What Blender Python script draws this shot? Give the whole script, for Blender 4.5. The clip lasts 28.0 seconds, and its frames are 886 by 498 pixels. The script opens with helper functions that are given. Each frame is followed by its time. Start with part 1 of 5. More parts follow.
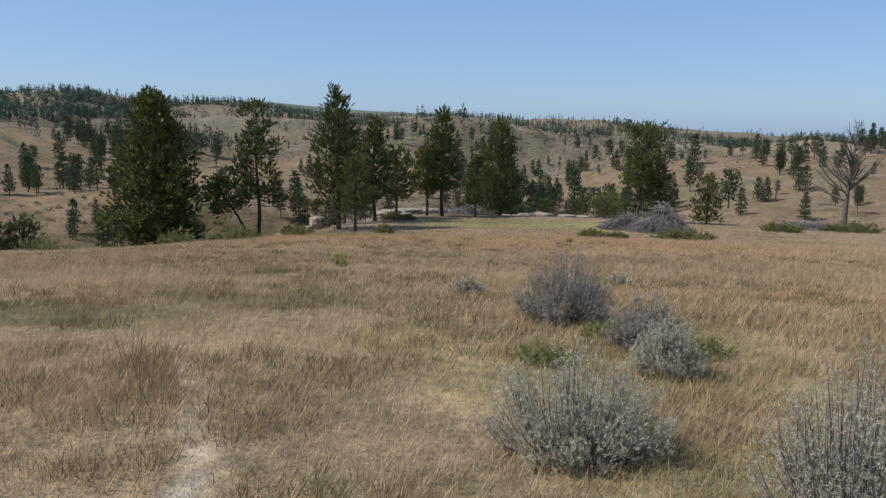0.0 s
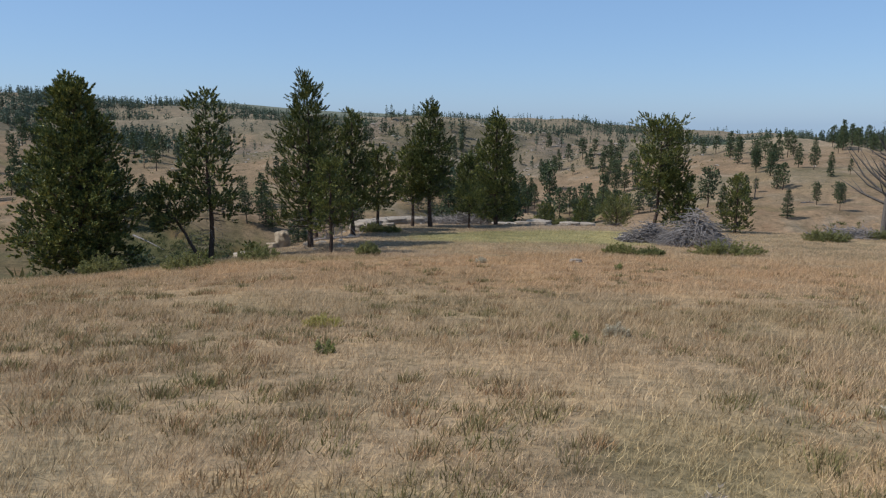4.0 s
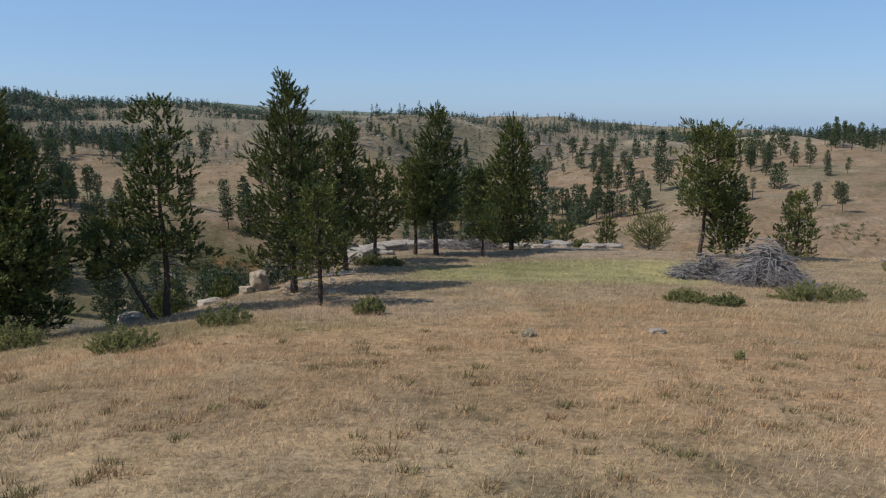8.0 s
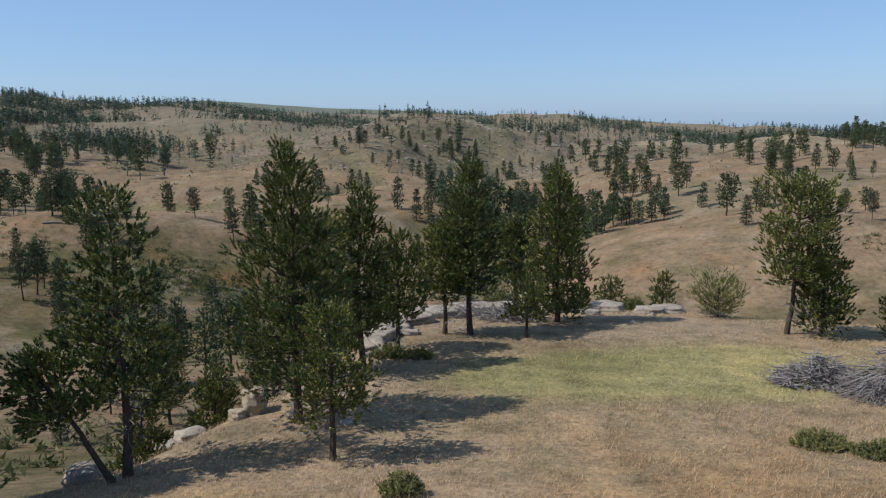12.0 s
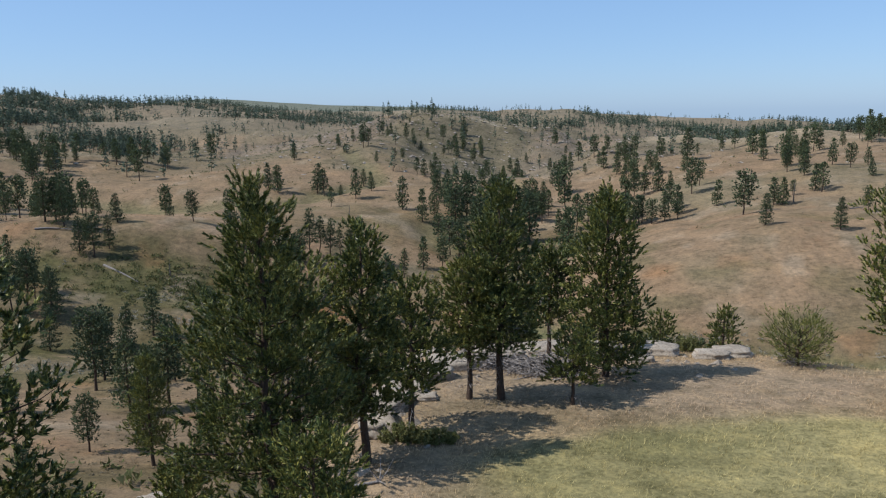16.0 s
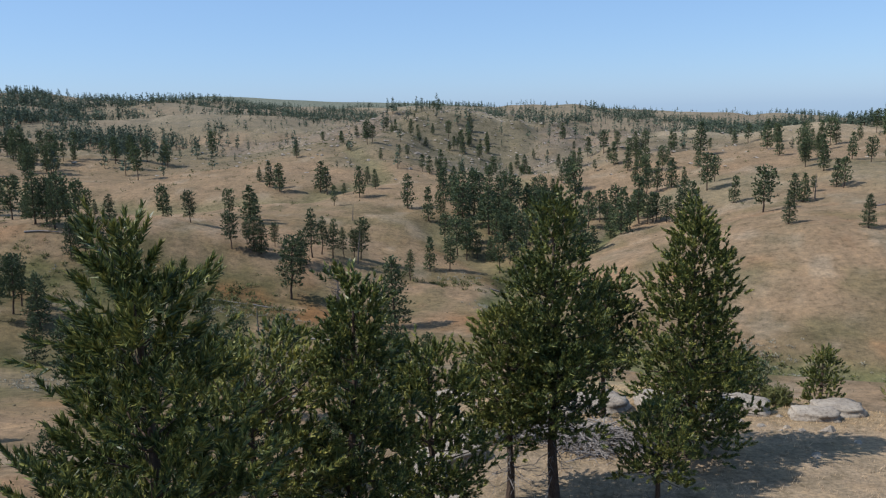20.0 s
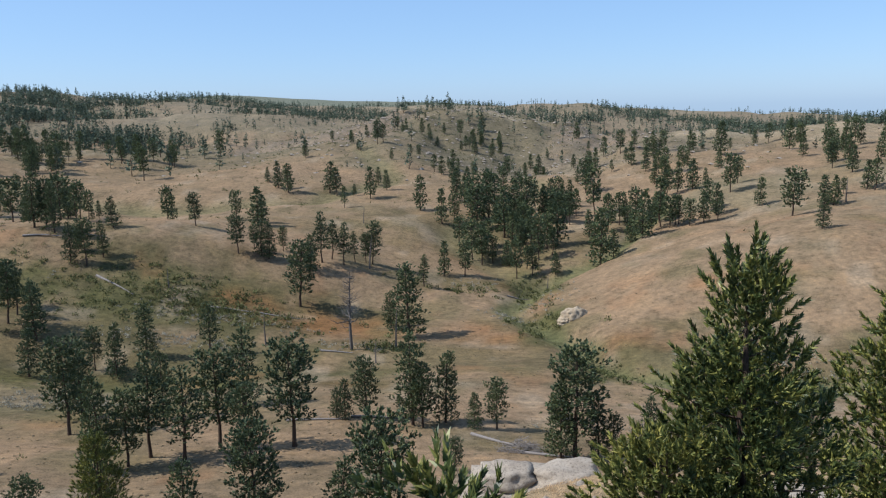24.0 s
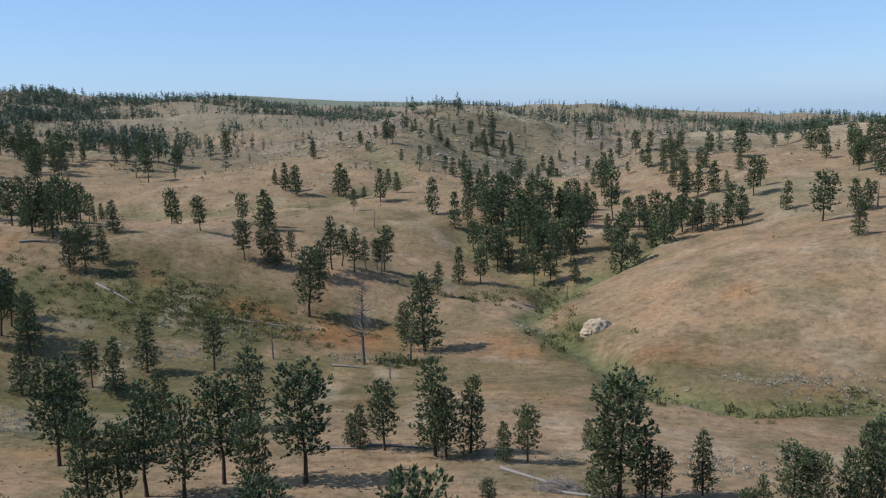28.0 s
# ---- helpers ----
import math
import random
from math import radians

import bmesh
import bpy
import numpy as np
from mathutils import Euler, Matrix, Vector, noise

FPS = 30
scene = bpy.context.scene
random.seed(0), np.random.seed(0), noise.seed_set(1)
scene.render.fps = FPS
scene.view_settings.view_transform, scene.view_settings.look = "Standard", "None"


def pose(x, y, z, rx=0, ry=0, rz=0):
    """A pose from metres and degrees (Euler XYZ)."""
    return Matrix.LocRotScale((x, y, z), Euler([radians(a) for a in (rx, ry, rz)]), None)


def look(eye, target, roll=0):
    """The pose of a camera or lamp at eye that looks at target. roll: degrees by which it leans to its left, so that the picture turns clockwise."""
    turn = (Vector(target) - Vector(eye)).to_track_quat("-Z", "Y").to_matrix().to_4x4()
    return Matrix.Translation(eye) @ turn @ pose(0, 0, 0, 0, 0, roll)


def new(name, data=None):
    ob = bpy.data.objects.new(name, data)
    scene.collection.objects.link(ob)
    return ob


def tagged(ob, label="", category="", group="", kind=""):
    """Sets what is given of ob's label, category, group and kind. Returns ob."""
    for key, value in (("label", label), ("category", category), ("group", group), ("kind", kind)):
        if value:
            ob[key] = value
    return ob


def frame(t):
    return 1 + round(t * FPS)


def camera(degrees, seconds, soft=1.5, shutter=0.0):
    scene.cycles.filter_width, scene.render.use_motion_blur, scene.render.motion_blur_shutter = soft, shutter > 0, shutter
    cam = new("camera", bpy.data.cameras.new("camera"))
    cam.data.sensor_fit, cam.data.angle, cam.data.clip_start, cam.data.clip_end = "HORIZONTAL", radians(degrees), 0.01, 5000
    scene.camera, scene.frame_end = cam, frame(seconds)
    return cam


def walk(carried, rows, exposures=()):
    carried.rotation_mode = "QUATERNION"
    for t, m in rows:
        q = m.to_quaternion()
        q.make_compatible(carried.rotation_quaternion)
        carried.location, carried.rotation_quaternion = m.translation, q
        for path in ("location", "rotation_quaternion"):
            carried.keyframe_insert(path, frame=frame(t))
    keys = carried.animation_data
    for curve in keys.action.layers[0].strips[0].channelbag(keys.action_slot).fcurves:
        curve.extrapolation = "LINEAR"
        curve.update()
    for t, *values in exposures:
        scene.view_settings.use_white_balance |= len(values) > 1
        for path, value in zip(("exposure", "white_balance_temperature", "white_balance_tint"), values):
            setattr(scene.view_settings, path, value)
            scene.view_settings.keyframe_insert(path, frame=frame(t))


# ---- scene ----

# ------------------------------------------------------------------ camera
# seconds, place in metres, turn in degrees
PATH = (
    (0, 0.00, 0.00, 2.90, 81.02, -0.70, 3.38),
    (1, -0.43, 2.34, 2.78, 81.07, -0.57, 2.73),
    (2, -0.93, 4.72, 2.68, 81.09, -0.48, 2.12),
    (3, -1.46, 7.01, 2.59, 81.05, -0.40, 1.53),
    (3.5, -1.71, 8.13, 2.56, 81.05, -0.36, 1.30),
    (5.5, -2.49, 12.63, 2.50, 81.06, -0.11, 0.54),
    (6, -2.66, 13.78, 2.59, 81.02, -0.08, 0.37),
    (7, -3.07, 16.09, 2.83, 80.96, -0.08, 0.14),
    (8, -3.50, 18.31, 3.21, 80.92, -0.00, -0.00),
    (9, -3.90, 20.45, 3.77, 80.86, 0.08, 0.23),
    (10, -4.26, 22.57, 4.47, 80.84, 0.12, 0.39),
    (11, -4.56, 24.75, 5.20, 80.78, 0.24, 0.40),
    (12, -4.87, 27.08, 6.00, 80.69, 0.38, 0.50),
    (12.5, -5.07, 28.24, 6.37, 80.64, 0.44, 0.50),
    (14.5, -5.35, 32.37, 6.78, 80.50, 0.73, 0.58),
    (15, -5.47, 33.38, 6.70, 80.48, 0.77, 0.61),
    (16, -5.68, 35.45, 6.58, 80.41, 0.89, 0.74),
    (17, -5.88, 37.68, 6.47, 80.34, 0.99, 0.82),
    (18, -6.08, 40.00, 6.41, 80.28, 1.11, 0.87),
    (19, -6.29, 42.30, 6.39, 80.20, 1.16, 0.93),
    (20, -6.50, 44.70, 6.38, 80.14, 1.25, 1.03),
    (21, -6.94, 47.05, 6.33, 80.11, 1.31, 1.12),
    (21.5, -7.17, 48.21, 6.31, 80.09, 1.32, 1.20),
    (23.5, -8.16, 52.59, 6.36, 80.10, 1.25, 1.58),
    (24, -8.44, 53.68, 6.35, 80.09, 1.23, 1.64),
    (25, -9.02, 55.92, 6.37, 80.10, 1.22, 1.76),
    (26, -9.67, 58.14, 6.36, 80.12, 1.23, 1.90),
    (27, -10.32, 60.35, 6.38, 80.11, 1.18, 2.02),
    (28, -10.91, 62.48, 6.42, 80.12, 1.19, 2.08),
)
cam = camera(58.0, 28.0, soft=1.2)
walk(cam, [(t, pose(x, y, z, rx, ry, rz)) for t, x, y, z, rx, ry, rz in PATH], [(0, -0.12, 6100, 10), (7, -0.14, 6100, 10), (10, -0.12, 6100, 10), (13, -0.02, 6100, 10), (18, 0.04, 6050, 10), (19.8, 0.07, 6050, 10), (21, 0.22, 6050, 10), (24, 0.22, 6050, 10), (26, 0.16, 6050, 10), (28, 0.13, 6050, 10)])

# ------------------------------------------------------------------ world, sun, exposure
SUN_HEIGHT, SUN_TURN = radians(50.0), radians(258.5)
world = bpy.data.worlds.new("sky")
scene.world = world
world.use_nodes = True
sky_nodes = world.node_tree.nodes
sky = sky_nodes.new("ShaderNodeTexSky")
sky.sky_type, sky.sun_disc = "NISHITA", False
sky.sun_elevation, sky.sun_rotation = SUN_HEIGHT, SUN_TURN
sky.altitude, sky.air_density, sky.dust_density, sky.ozone_density = 1800, 1.0, 2.5, 3.0
background = sky_nodes["Background"]
background.inputs["Strength"].default_value = 0.113
# thin dry-season haze evens out the clear sky
haze = sky_nodes.new("ShaderNodeMix")
haze.data_type = "RGBA"
haze.inputs[0].default_value = 0.45
haze.inputs[7].default_value = (3.0, 5.0, 8.0, 1)
world.node_tree.links.new(sky.outputs["Color"], haze.inputs[6])
world.node_tree.links.new(haze.outputs[2], background.inputs["Color"])

sun_light = bpy.data.lights.new("sun", "SUN")
sun_light.energy, sun_light.angle, sun_light.color = 5.0, radians(0.53), (1.0, 0.93, 0.83)
sun = new("sun", sun_light)
to_sun = Vector((math.sin(SUN_TURN) * math.cos(SUN_HEIGHT), math.cos(SUN_TURN) * math.cos(SUN_HEIGHT), math.sin(SUN_HEIGHT)))
sun.matrix_basis = look(to_sun * 200, (0, 0, 0))

# ------------------------------------------------------------------ materials
def material(name, rough_=0.9, spec=0.15):
    m = bpy.data.materials.new(name)
    m.use_nodes = True
    b = m.node_tree.nodes["Principled BSDF"]
    b.inputs["Roughness"].default_value = rough_
    b.inputs["Specular IOR Level"].default_value = spec
    return m, m.node_tree, b


def node(tree, kind, **values):
    n = tree.nodes.new(kind)
    for key, v in values.items():
        n.inputs[key.replace("_", " ")].default_value = v
    return n


def noise_tex(tree, scale, detail=4.0, roughness=0.6, where=None):
    n = node(tree, "ShaderNodeTexNoise", Scale=scale, Detail=detail, Roughness=roughness)
    if where is None:
        where = tree.nodes.new("ShaderNodeTexCoord").outputs["Object"]
    tree.links.new(where, n.inputs["Vector"])
    return n


def ramp(tree, source, *stops):
    n = tree.nodes.new("ShaderNodeValToRGB")
    while len(n.color_ramp.elements) < len(stops):
        n.color_ramp.elements.new(0.5)
    for e, (at, colour) in zip(n.color_ramp.elements, stops):
        e.position, e.color = at, (*colour, 1)
    tree.links.new(source, n.inputs["Fac"])
    return n.outputs["Color"]


def mixed(tree, mode, fac, a, b):
    n = tree.nodes.new("ShaderNodeMix")
    n.data_type, n.blend_type = "RGBA", mode
    for slot, v in ((0, fac), (6, a), (7, b)):
        if isinstance(v, bpy.types.NodeSocket):
            tree.links.new(v, n.inputs[slot])
        else:
            n.inputs[slot].default_value = v if slot == 0 else (*v, 1)
    return n.outputs[2]


def relief(tree, shader, height, strength, distance):
    n = node(tree, "ShaderNodeBump", Strength=strength, Distance=distance)
    tree.links.new(height, n.inputs["Height"])
    tree.links.new(n.outputs["Normal"], shader.inputs["Normal"])


def ground_material():
    m, t, b = material("ground_soil_and_grass", 0.95, 0.05)
    tint = t.nodes.new("ShaderNodeVertexColor")
    tint.layer_name = "cover"
    fine = noise_tex(t, 6.0, 7, 0.78)
    grain = ramp(t, fine.outputs["Fac"], (0.28, (0.55, 0.54, 0.50)), (0.5, (1.0, 1.0, 1.0)), (0.72, (1.38, 1.34, 1.24)))
    clump = noise_tex(t, 0.75, 7, 0.75)
    bunch = ramp(t, clump.outputs["Fac"], (0.30, (0.48, 0.50, 0.46)), (0.5, (1.0, 1.0, 1.0)), (0.70, (1.38, 1.31, 1.19)))
    broad = noise_tex(t, 0.09, 6, 0.7)
    patch = ramp(t, broad.outputs["Fac"], (0.32, (0.66, 0.69, 0.66)), (0.5, (1.0, 1.0, 1.0)), (0.68, (1.2, 1.16, 1.1)))
    c = mixed(t, "MULTIPLY", 1.0, tint.outputs["Color"], grain)
    c = mixed(t, "MULTIPLY", 0.9, c, bunch)
    c = mixed(t, "MULTIPLY", 1.0, c, patch)
    # wind-laid grass and stock trails run across the slopes
    lay = t.nodes.new("ShaderNodeMapping")
    lay.inputs["Scale"].default_value = (0.3, 0.75, 0.75)
    t.links.new(t.nodes.new("ShaderNodeTexCoord").outputs["Object"], lay.inputs["Vector"])
    swath = noise_tex(t, 1.0, 6, 0.7, lay.outputs[0])
    streak = ramp(t, swath.outputs["Fac"], (0.34, (0.87, 0.86, 0.84)), (0.5, (1.0, 1.0, 1.0)), (0.64, (1.12, 1.115, 1.1)))
    c = mixed(t, "MULTIPLY", 1.0, c, streak)
    t.links.new(c, b.inputs["Base Color"])
    relief(t, b, clump.outputs["Fac"], 0.6, 0.4)
    return m


def varied_material(name, dark, light, rough_=0.85, spec=0.15, scale=3.0, translucent=0.0, far=None):
    """A colour that runs between two tones, piece by piece and in soft patches."""
    m, t, b = material(name, rough_, spec)
    island = t.nodes.new("ShaderNodeNewGeometry").outputs["Random Per Island"]
    where = t.nodes.new("ShaderNodeNewGeometry").outputs["Position"]
    patch = noise_tex(t, scale, 3, 0.6, where)
    k = node(t, "ShaderNodeMath")
    k.operation = "MULTIPLY_ADD"
    t.links.new(island, k.inputs[0])
    k.inputs[1].default_value = 0.55
    t.links.new(patch.outputs["Fac"], k.inputs[2])
    stops = [(0.35, dark), (1.05, light)] if far is None else [(0.35, dark), (0.8, light), (1.08, far)]
    c = ramp(t, k.outputs[0], *stops)
    ob = t.nodes.new("ShaderNodeObjectInfo")
    tone = ramp(t, ob.outputs["Random"], (0.0, (0.84, 0.86, 0.84)), (1.0, (1.14, 1.1, 1.0)))
    c = mixed(t, "MULTIPLY", 1.0, c, tone)
    t.links.new(c, b.inputs["Base Color"])
    if translucent:
        out = t.nodes["Material Output"]
        leaf = t.nodes.new("ShaderNodeBsdfTranslucent")
        t.links.new(c, leaf.inputs["Color"])
        both = t.nodes.new("ShaderNodeMixShader")
        both.inputs[0].default_value = translucent
        t.links.new(b.outputs[0], both.inputs[1])
        t.links.new(leaf.outputs[0], both.inputs[2])
        t.links.new(both.outputs[0], out.inputs["Surface"])
    return m


def bark_material(name, dark, light):
    m, t, b = material(name, 0.95, 0.1)
    where = t.nodes.new("ShaderNodeTexCoord").outputs["Object"]
    stretch = t.nodes.new("ShaderNodeMapping")
    stretch.inputs["Scale"].default_value = (9, 9, 2.2)
    t.links.new(where, stretch.inputs["Vector"])
    plates = node(t, "ShaderNodeTexVoronoi", Scale=1.6)
    t.links.new(stretch.outputs[0], plates.inputs["Vector"])
    grain = noise_tex(t, 4, 5, 0.7, stretch.outputs[0])
    c = ramp(t, grain.outputs["Fac"], (0.3, dark), (0.7, light))
    t.links.new(c, b.inputs["Base Color"])
    relief(t, b, plates.outputs["Distance"], 0.9, 0.03)
    return m


def rock_material(name, dark, light, stain):
    m, t, b = material(name, 0.92, 0.15)
    where = t.nodes.new("ShaderNodeNewGeometry").outputs["Position"]
    broad, fine = noise_tex(t, 1.1, 6, 0.65, where), noise_tex(t, 9, 6, 0.75, where)
    c = ramp(t, broad.outputs["Fac"], (0.3, dark), (0.62, light))
    spots = ramp(t, fine.outputs["Fac"], (0.36, stain), (0.5, (1, 1, 1)), (0.75, (1.08, 1.06, 1.0)))
    c = mixed(t, "MULTIPLY", 0.9, c, spots)
    t.links.new(c, b.inputs["Base Color"])
    relief(t, b, fine.outputs["Fac"], 0.8, 0.06)
    return m


GROUND = ground_material()
NEEDLES = varied_material("pine_needles", (0.016, 0.029, 0.012), (0.086, 0.114, 0.034), 0.45, 0.35, 1.6, 0.12, (0.29, 0.28, 0.078))
FAR_SHRUB = varied_material("valley_brush_leaves", (0.045, 0.058, 0.024), (0.105, 0.115, 0.048), 0.75, 0.2, 1.0, 0.25, (0.16, 0.155, 0.07))
YELLOW_NEEDLES = varied_material("yellowing_pine_needles", (0.036, 0.052, 0.016), (0.15, 0.17, 0.048), 0.5, 0.35, 1.6, 0.14, (0.31, 0.285, 0.075))
# bluer than the near needles: some distance haze is put into the colour
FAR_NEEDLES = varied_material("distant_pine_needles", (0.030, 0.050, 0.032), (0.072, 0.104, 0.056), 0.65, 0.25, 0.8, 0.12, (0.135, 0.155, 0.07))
FAR_SAGE = varied_material("grey_valley_sage", (0.17, 0.165, 0.135), (0.30, 0.285, 0.24), 0.9, 0.1, 1.0, 0.2, (0.38, 0.36, 0.31))
BUNCH = varied_material("dry_bunch_grass", (0.21, 0.17, 0.11), (0.26, 0.21, 0.14), 0.9, 0.1, 0.4, 0.4, (0.30, 0.245, 0.165))
# lighter, bluer again: haze over the far ridges painted into the needle colour
WOODS = varied_material("haze_tinted_far_pines", (0.042, 0.064, 0.050), (0.085, 0.112, 0.080), 0.7, 0.2, 0.5, 0.15, (0.12, 0.15, 0.10))
BARK = bark_material("pine_bark", (0.030, 0.022, 0.018), (0.115, 0.082, 0.062))
DEAD_WOOD = bark_material("weathered_grey_wood", (0.10, 0.09, 0.085), (0.34, 0.31, 0.29))
SNAG_WOOD = bark_material("grey_snag_wood", (0.06, 0.052, 0.047), (0.20, 0.178, 0.16))
ROCK = rock_material("pale_sandstone", (0.21, 0.175, 0.14), (0.37, 0.32, 0.26), (0.5, 0.46, 0.42))


def grass_material(name, low, high):
    m, t, b = material(name, 0.8, 0.2)
    tint = t.nodes.new("ShaderNodeVertexColor")
    tint.layer_name = "cover"
    island = t.nodes.new("ShaderNodeNewGeometry").outputs["Random Per Island"]
    tone = ramp(t, island, (0.0, low), (0.5, (1, 1, 1)), (1.0, high))
    c = mixed(t, "MULTIPLY", 1.0, tint.outputs["Color"], tone)
    t.links.new(c, b.inputs["Base Color"])
    leaf = t.nodes.new("ShaderNodeBsdfTranslucent")
    t.links.new(c, leaf.inputs["Color"])
    both = t.nodes.new("ShaderNodeMixShader")
    both.inputs[0].default_value = 0.3
    t.links.new(b.outputs[0], both.inputs[1])
    t.links.new(leaf.outputs[0], both.inputs[2])
    t.links.new(both.outputs[0], t.nodes["Material Output"].inputs["Surface"])
    return m


GRASS = grass_material("dry_grass_blades", (0.52, 0.47, 0.40), (1.48, 1.43, 1.35))
SAGE = varied_material("silvery_sage_leaves", (0.27, 0.235, 0.18), (0.49, 0.445, 0.35), 0.9, 0.1, 4.0, 0.28, (0.64, 0.595, 0.48))
WOODY_SAGE = varied_material("greyish_mauve_sage", (0.24, 0.195, 0.155), (0.44, 0.37, 0.305), 0.9, 0.1, 4.0, 0.35, (0.55, 0.48, 0.41))
FORB = varied_material("fresh_green_weed", (0.13, 0.145, 0.05), (0.25, 0.26, 0.10), 0.7, 0.2, 3.0, 0.35, (0.30, 0.32, 0.10))
SHRUB = varied_material("green_shrub_leaves", (0.10, 0.112, 0.042), (0.215, 0.22, 0.085), 0.7, 0.2, 3.0, 0.4, (0.32, 0.30, 0.13))
YELLOW_WEED = varied_material("yellow_flowering_weed", (0.26, 0.23, 0.07), (0.42, 0.37, 0.12), 0.8, 0.1, 3.0, 0.35, (0.52, 0.46, 0.17))
GREY_TWIG = bark_material("grey_shrub_stems", (0.15, 0.128, 0.11), (0.34, 0.30, 0.265))
WHITE_ROCK = rock_material("chalky_bank", (0.24, 0.19, 0.135), (0.41, 0.34, 0.25), (0.58, 0.52, 0.45))

# ------------------------------------------------------------------ shape of the land
def lattice(ix, iy, seed):
    n = (ix * 374761393 + iy * 668265263 + seed * 1442695041) & 0x7FFFFFFF
    n = ((n ^ (n >> 13)) * 1274126177) & 0x7FFFFFFF
    return ((n ^ (n >> 16)) & 0xFFFF) / 65535.0


def waves(x, y, size, seed=0):
    """Smooth value noise from -1 to 1, with humps of about that size in metres."""
    gx, gy = np.asarray(x, float) / size, np.asarray(y, float) / size
    ix, iy = np.floor(gx).astype(np.int64), np.floor(gy).astype(np.int64)
    fx, fy = gx - ix, gy - iy
    fx, fy = fx * fx * (3 - 2 * fx), fy * fy * (3 - 2 * fy)
    a, b = lattice(ix, iy, seed), lattice(ix + 1, iy, seed)
    c, d = lattice(ix, iy + 1, seed), lattice(ix + 1, iy + 1, seed)
    return 2 * ((a + (b - a) * fx) + ((c + (d - c) * fx) - (a + (b - a) * fx)) * fy) - 1


def rough(x, y, size, seed=0, steps=4):
    return sum(waves(x, y, size / 2**k, seed + k) / 2**k for k in range(steps))


def ease(a, b, v):
    v = np.clip((np.asarray(v, float) - a) / (b - a), 0, 1)
    return v * v * (3 - 2 * v)


def bump(x, y, cx, cy, rx, ry=None, turn=0.0):
    c, s = math.cos(turn), math.sin(turn)
    u, v = (x - cx) * c + (y - cy) * s, (y - cy) * c - (x - cx) * s
    return np.exp(-0.5 * ((u / rx) ** 2 + (v / (ry or rx)) ** 2))


FAR_HILLS = (  # x, y, rise; each 330 m across
    (-800, 100, -6.9), (-400, 100, 4.1), (0, 100, 11.7), (400, 100, -1.3), (800, 100, 1.6),
    (-800, 500, 26.0), (-400, 500, 12.9), (0, 500, -3.5), (400, 500, 2.6), (800, 500, 16.6),
    (-800, 900, 38.5), (-400, 900, -16.9), (0, 900, 3.0), (400, 900, 1.8), (800, 900, 20.1),
    (-800, 1300, 37.0), (-400, 1300, 8.9), (0, 1300, 23.1), (400, 1300, -21.2), (800, 1300, 4.4),
    (-800, 1850, 56.0), (-400, 1850, 13.5), (0, 1850, 31.9), (800, 1850, 11.1),
)
MID_HILLS = (  # x, y, rise; each 95 m across
    (-260, 380, 7.6), (-150, 380, -17.4), (-50, 380, -7.9), (50, 380, -13.2), (260, 380, 4.9),
    (-260, 470, 4.3), (-150, 470, -1.2), (-50, 470, 14.6), (50, 470, 5.9), (150, 470, 10.0),
    (260, 470, -6.6), (-260, 570, -7.0), (-150, 570, -13.9), (-50, 570, -0.9), (50, 570, -7.6),
    (150, 570, -0.7), (260, 570, -4.2), (-260, 670, 0.9), (-150, 670, -2.9), (-50, 670, 25.0),
    (50, 670, 5.1), (150, 670, -8.8), (260, 670, 6.4), (-150, 140, -7.7), (170, 160, -14.5),
    (-200, 280, -5.0), (230, 260, 0.6),
)
NEAR_HILLS = (  # x, y, rise; each 34 m across
    (-102, 110, -2.4), (-30, 110, -2.6), (6, 110, -2.7), (42, 110, -1.0), (78, 110, -1.7),
    (114, 110, -1.7), (-118, 144, -1.1), (-82, 144, -1.3), (-46, 144, -2.3), (-10, 144, -2.6),
    (26, 144, -1.9), (62, 144, -1.2), (98, 144, -1.5), (-102, 178, -4.2), (-66, 178, -7.1),
    (-30, 178, -2.3), (6, 178, -2.1), (42, 178, -8.2), (78, 178, -6.0), (114, 178, -4.5),
    (-118, 212, -2.6), (-82, 212, -2.1), (-46, 212, -4.5), (-10, 212, -5.1), (26, 212, -3.2),
    (62, 212, -2.0), (98, 212, -1.7), (-66, 246, 3.6), (-30, 246, -6.1), (6, 246, -7.0),
    (42, 246, 3.4), (78, 246, 4.8),
)
NEAR_HILLS_b = (  # x, y, rise; each 34 m across
    (114, 246, -3.2), (-118, 280, -0.8), (-82, 280, 0.8), (-10, 280, -5.3), (26, 280, -7.0),
    (62, 280, -2.0), (98, 280, -5.5), (-102, 314, 1.6), (-66, 314, -2.8), (-30, 314, 2.5),
    (6, 314, 2.4), (42, 314, -1.6), (78, 314, 3.5),
)
FOLDS = (  # x, y, rise; each 37 m across: the knob, the golden hill and the hollows between
    (-24, 585, 6.4), (-55, 467, 8.9), (-183, 485, 11.1), (-78, 353, 4.2), (-44, 355, 0.5), (-118, 384, 6.8), (-178, 431, -4.3),
    (120, 487, -4.9), (111, 435, 1.0), (12, 546, -7.1), (75, 472, 2.0), (35, 370, -5.0), (18, 481, -20.6), (81, 328, 1.7),
    (-110, 318, -5.9), (-115, 247, 4.6), (-24, 331, -1.3), (10, 273, 2.7), (123, 281, 4.7), (58, 304, -3.9), (93, 234, 3.3),
)
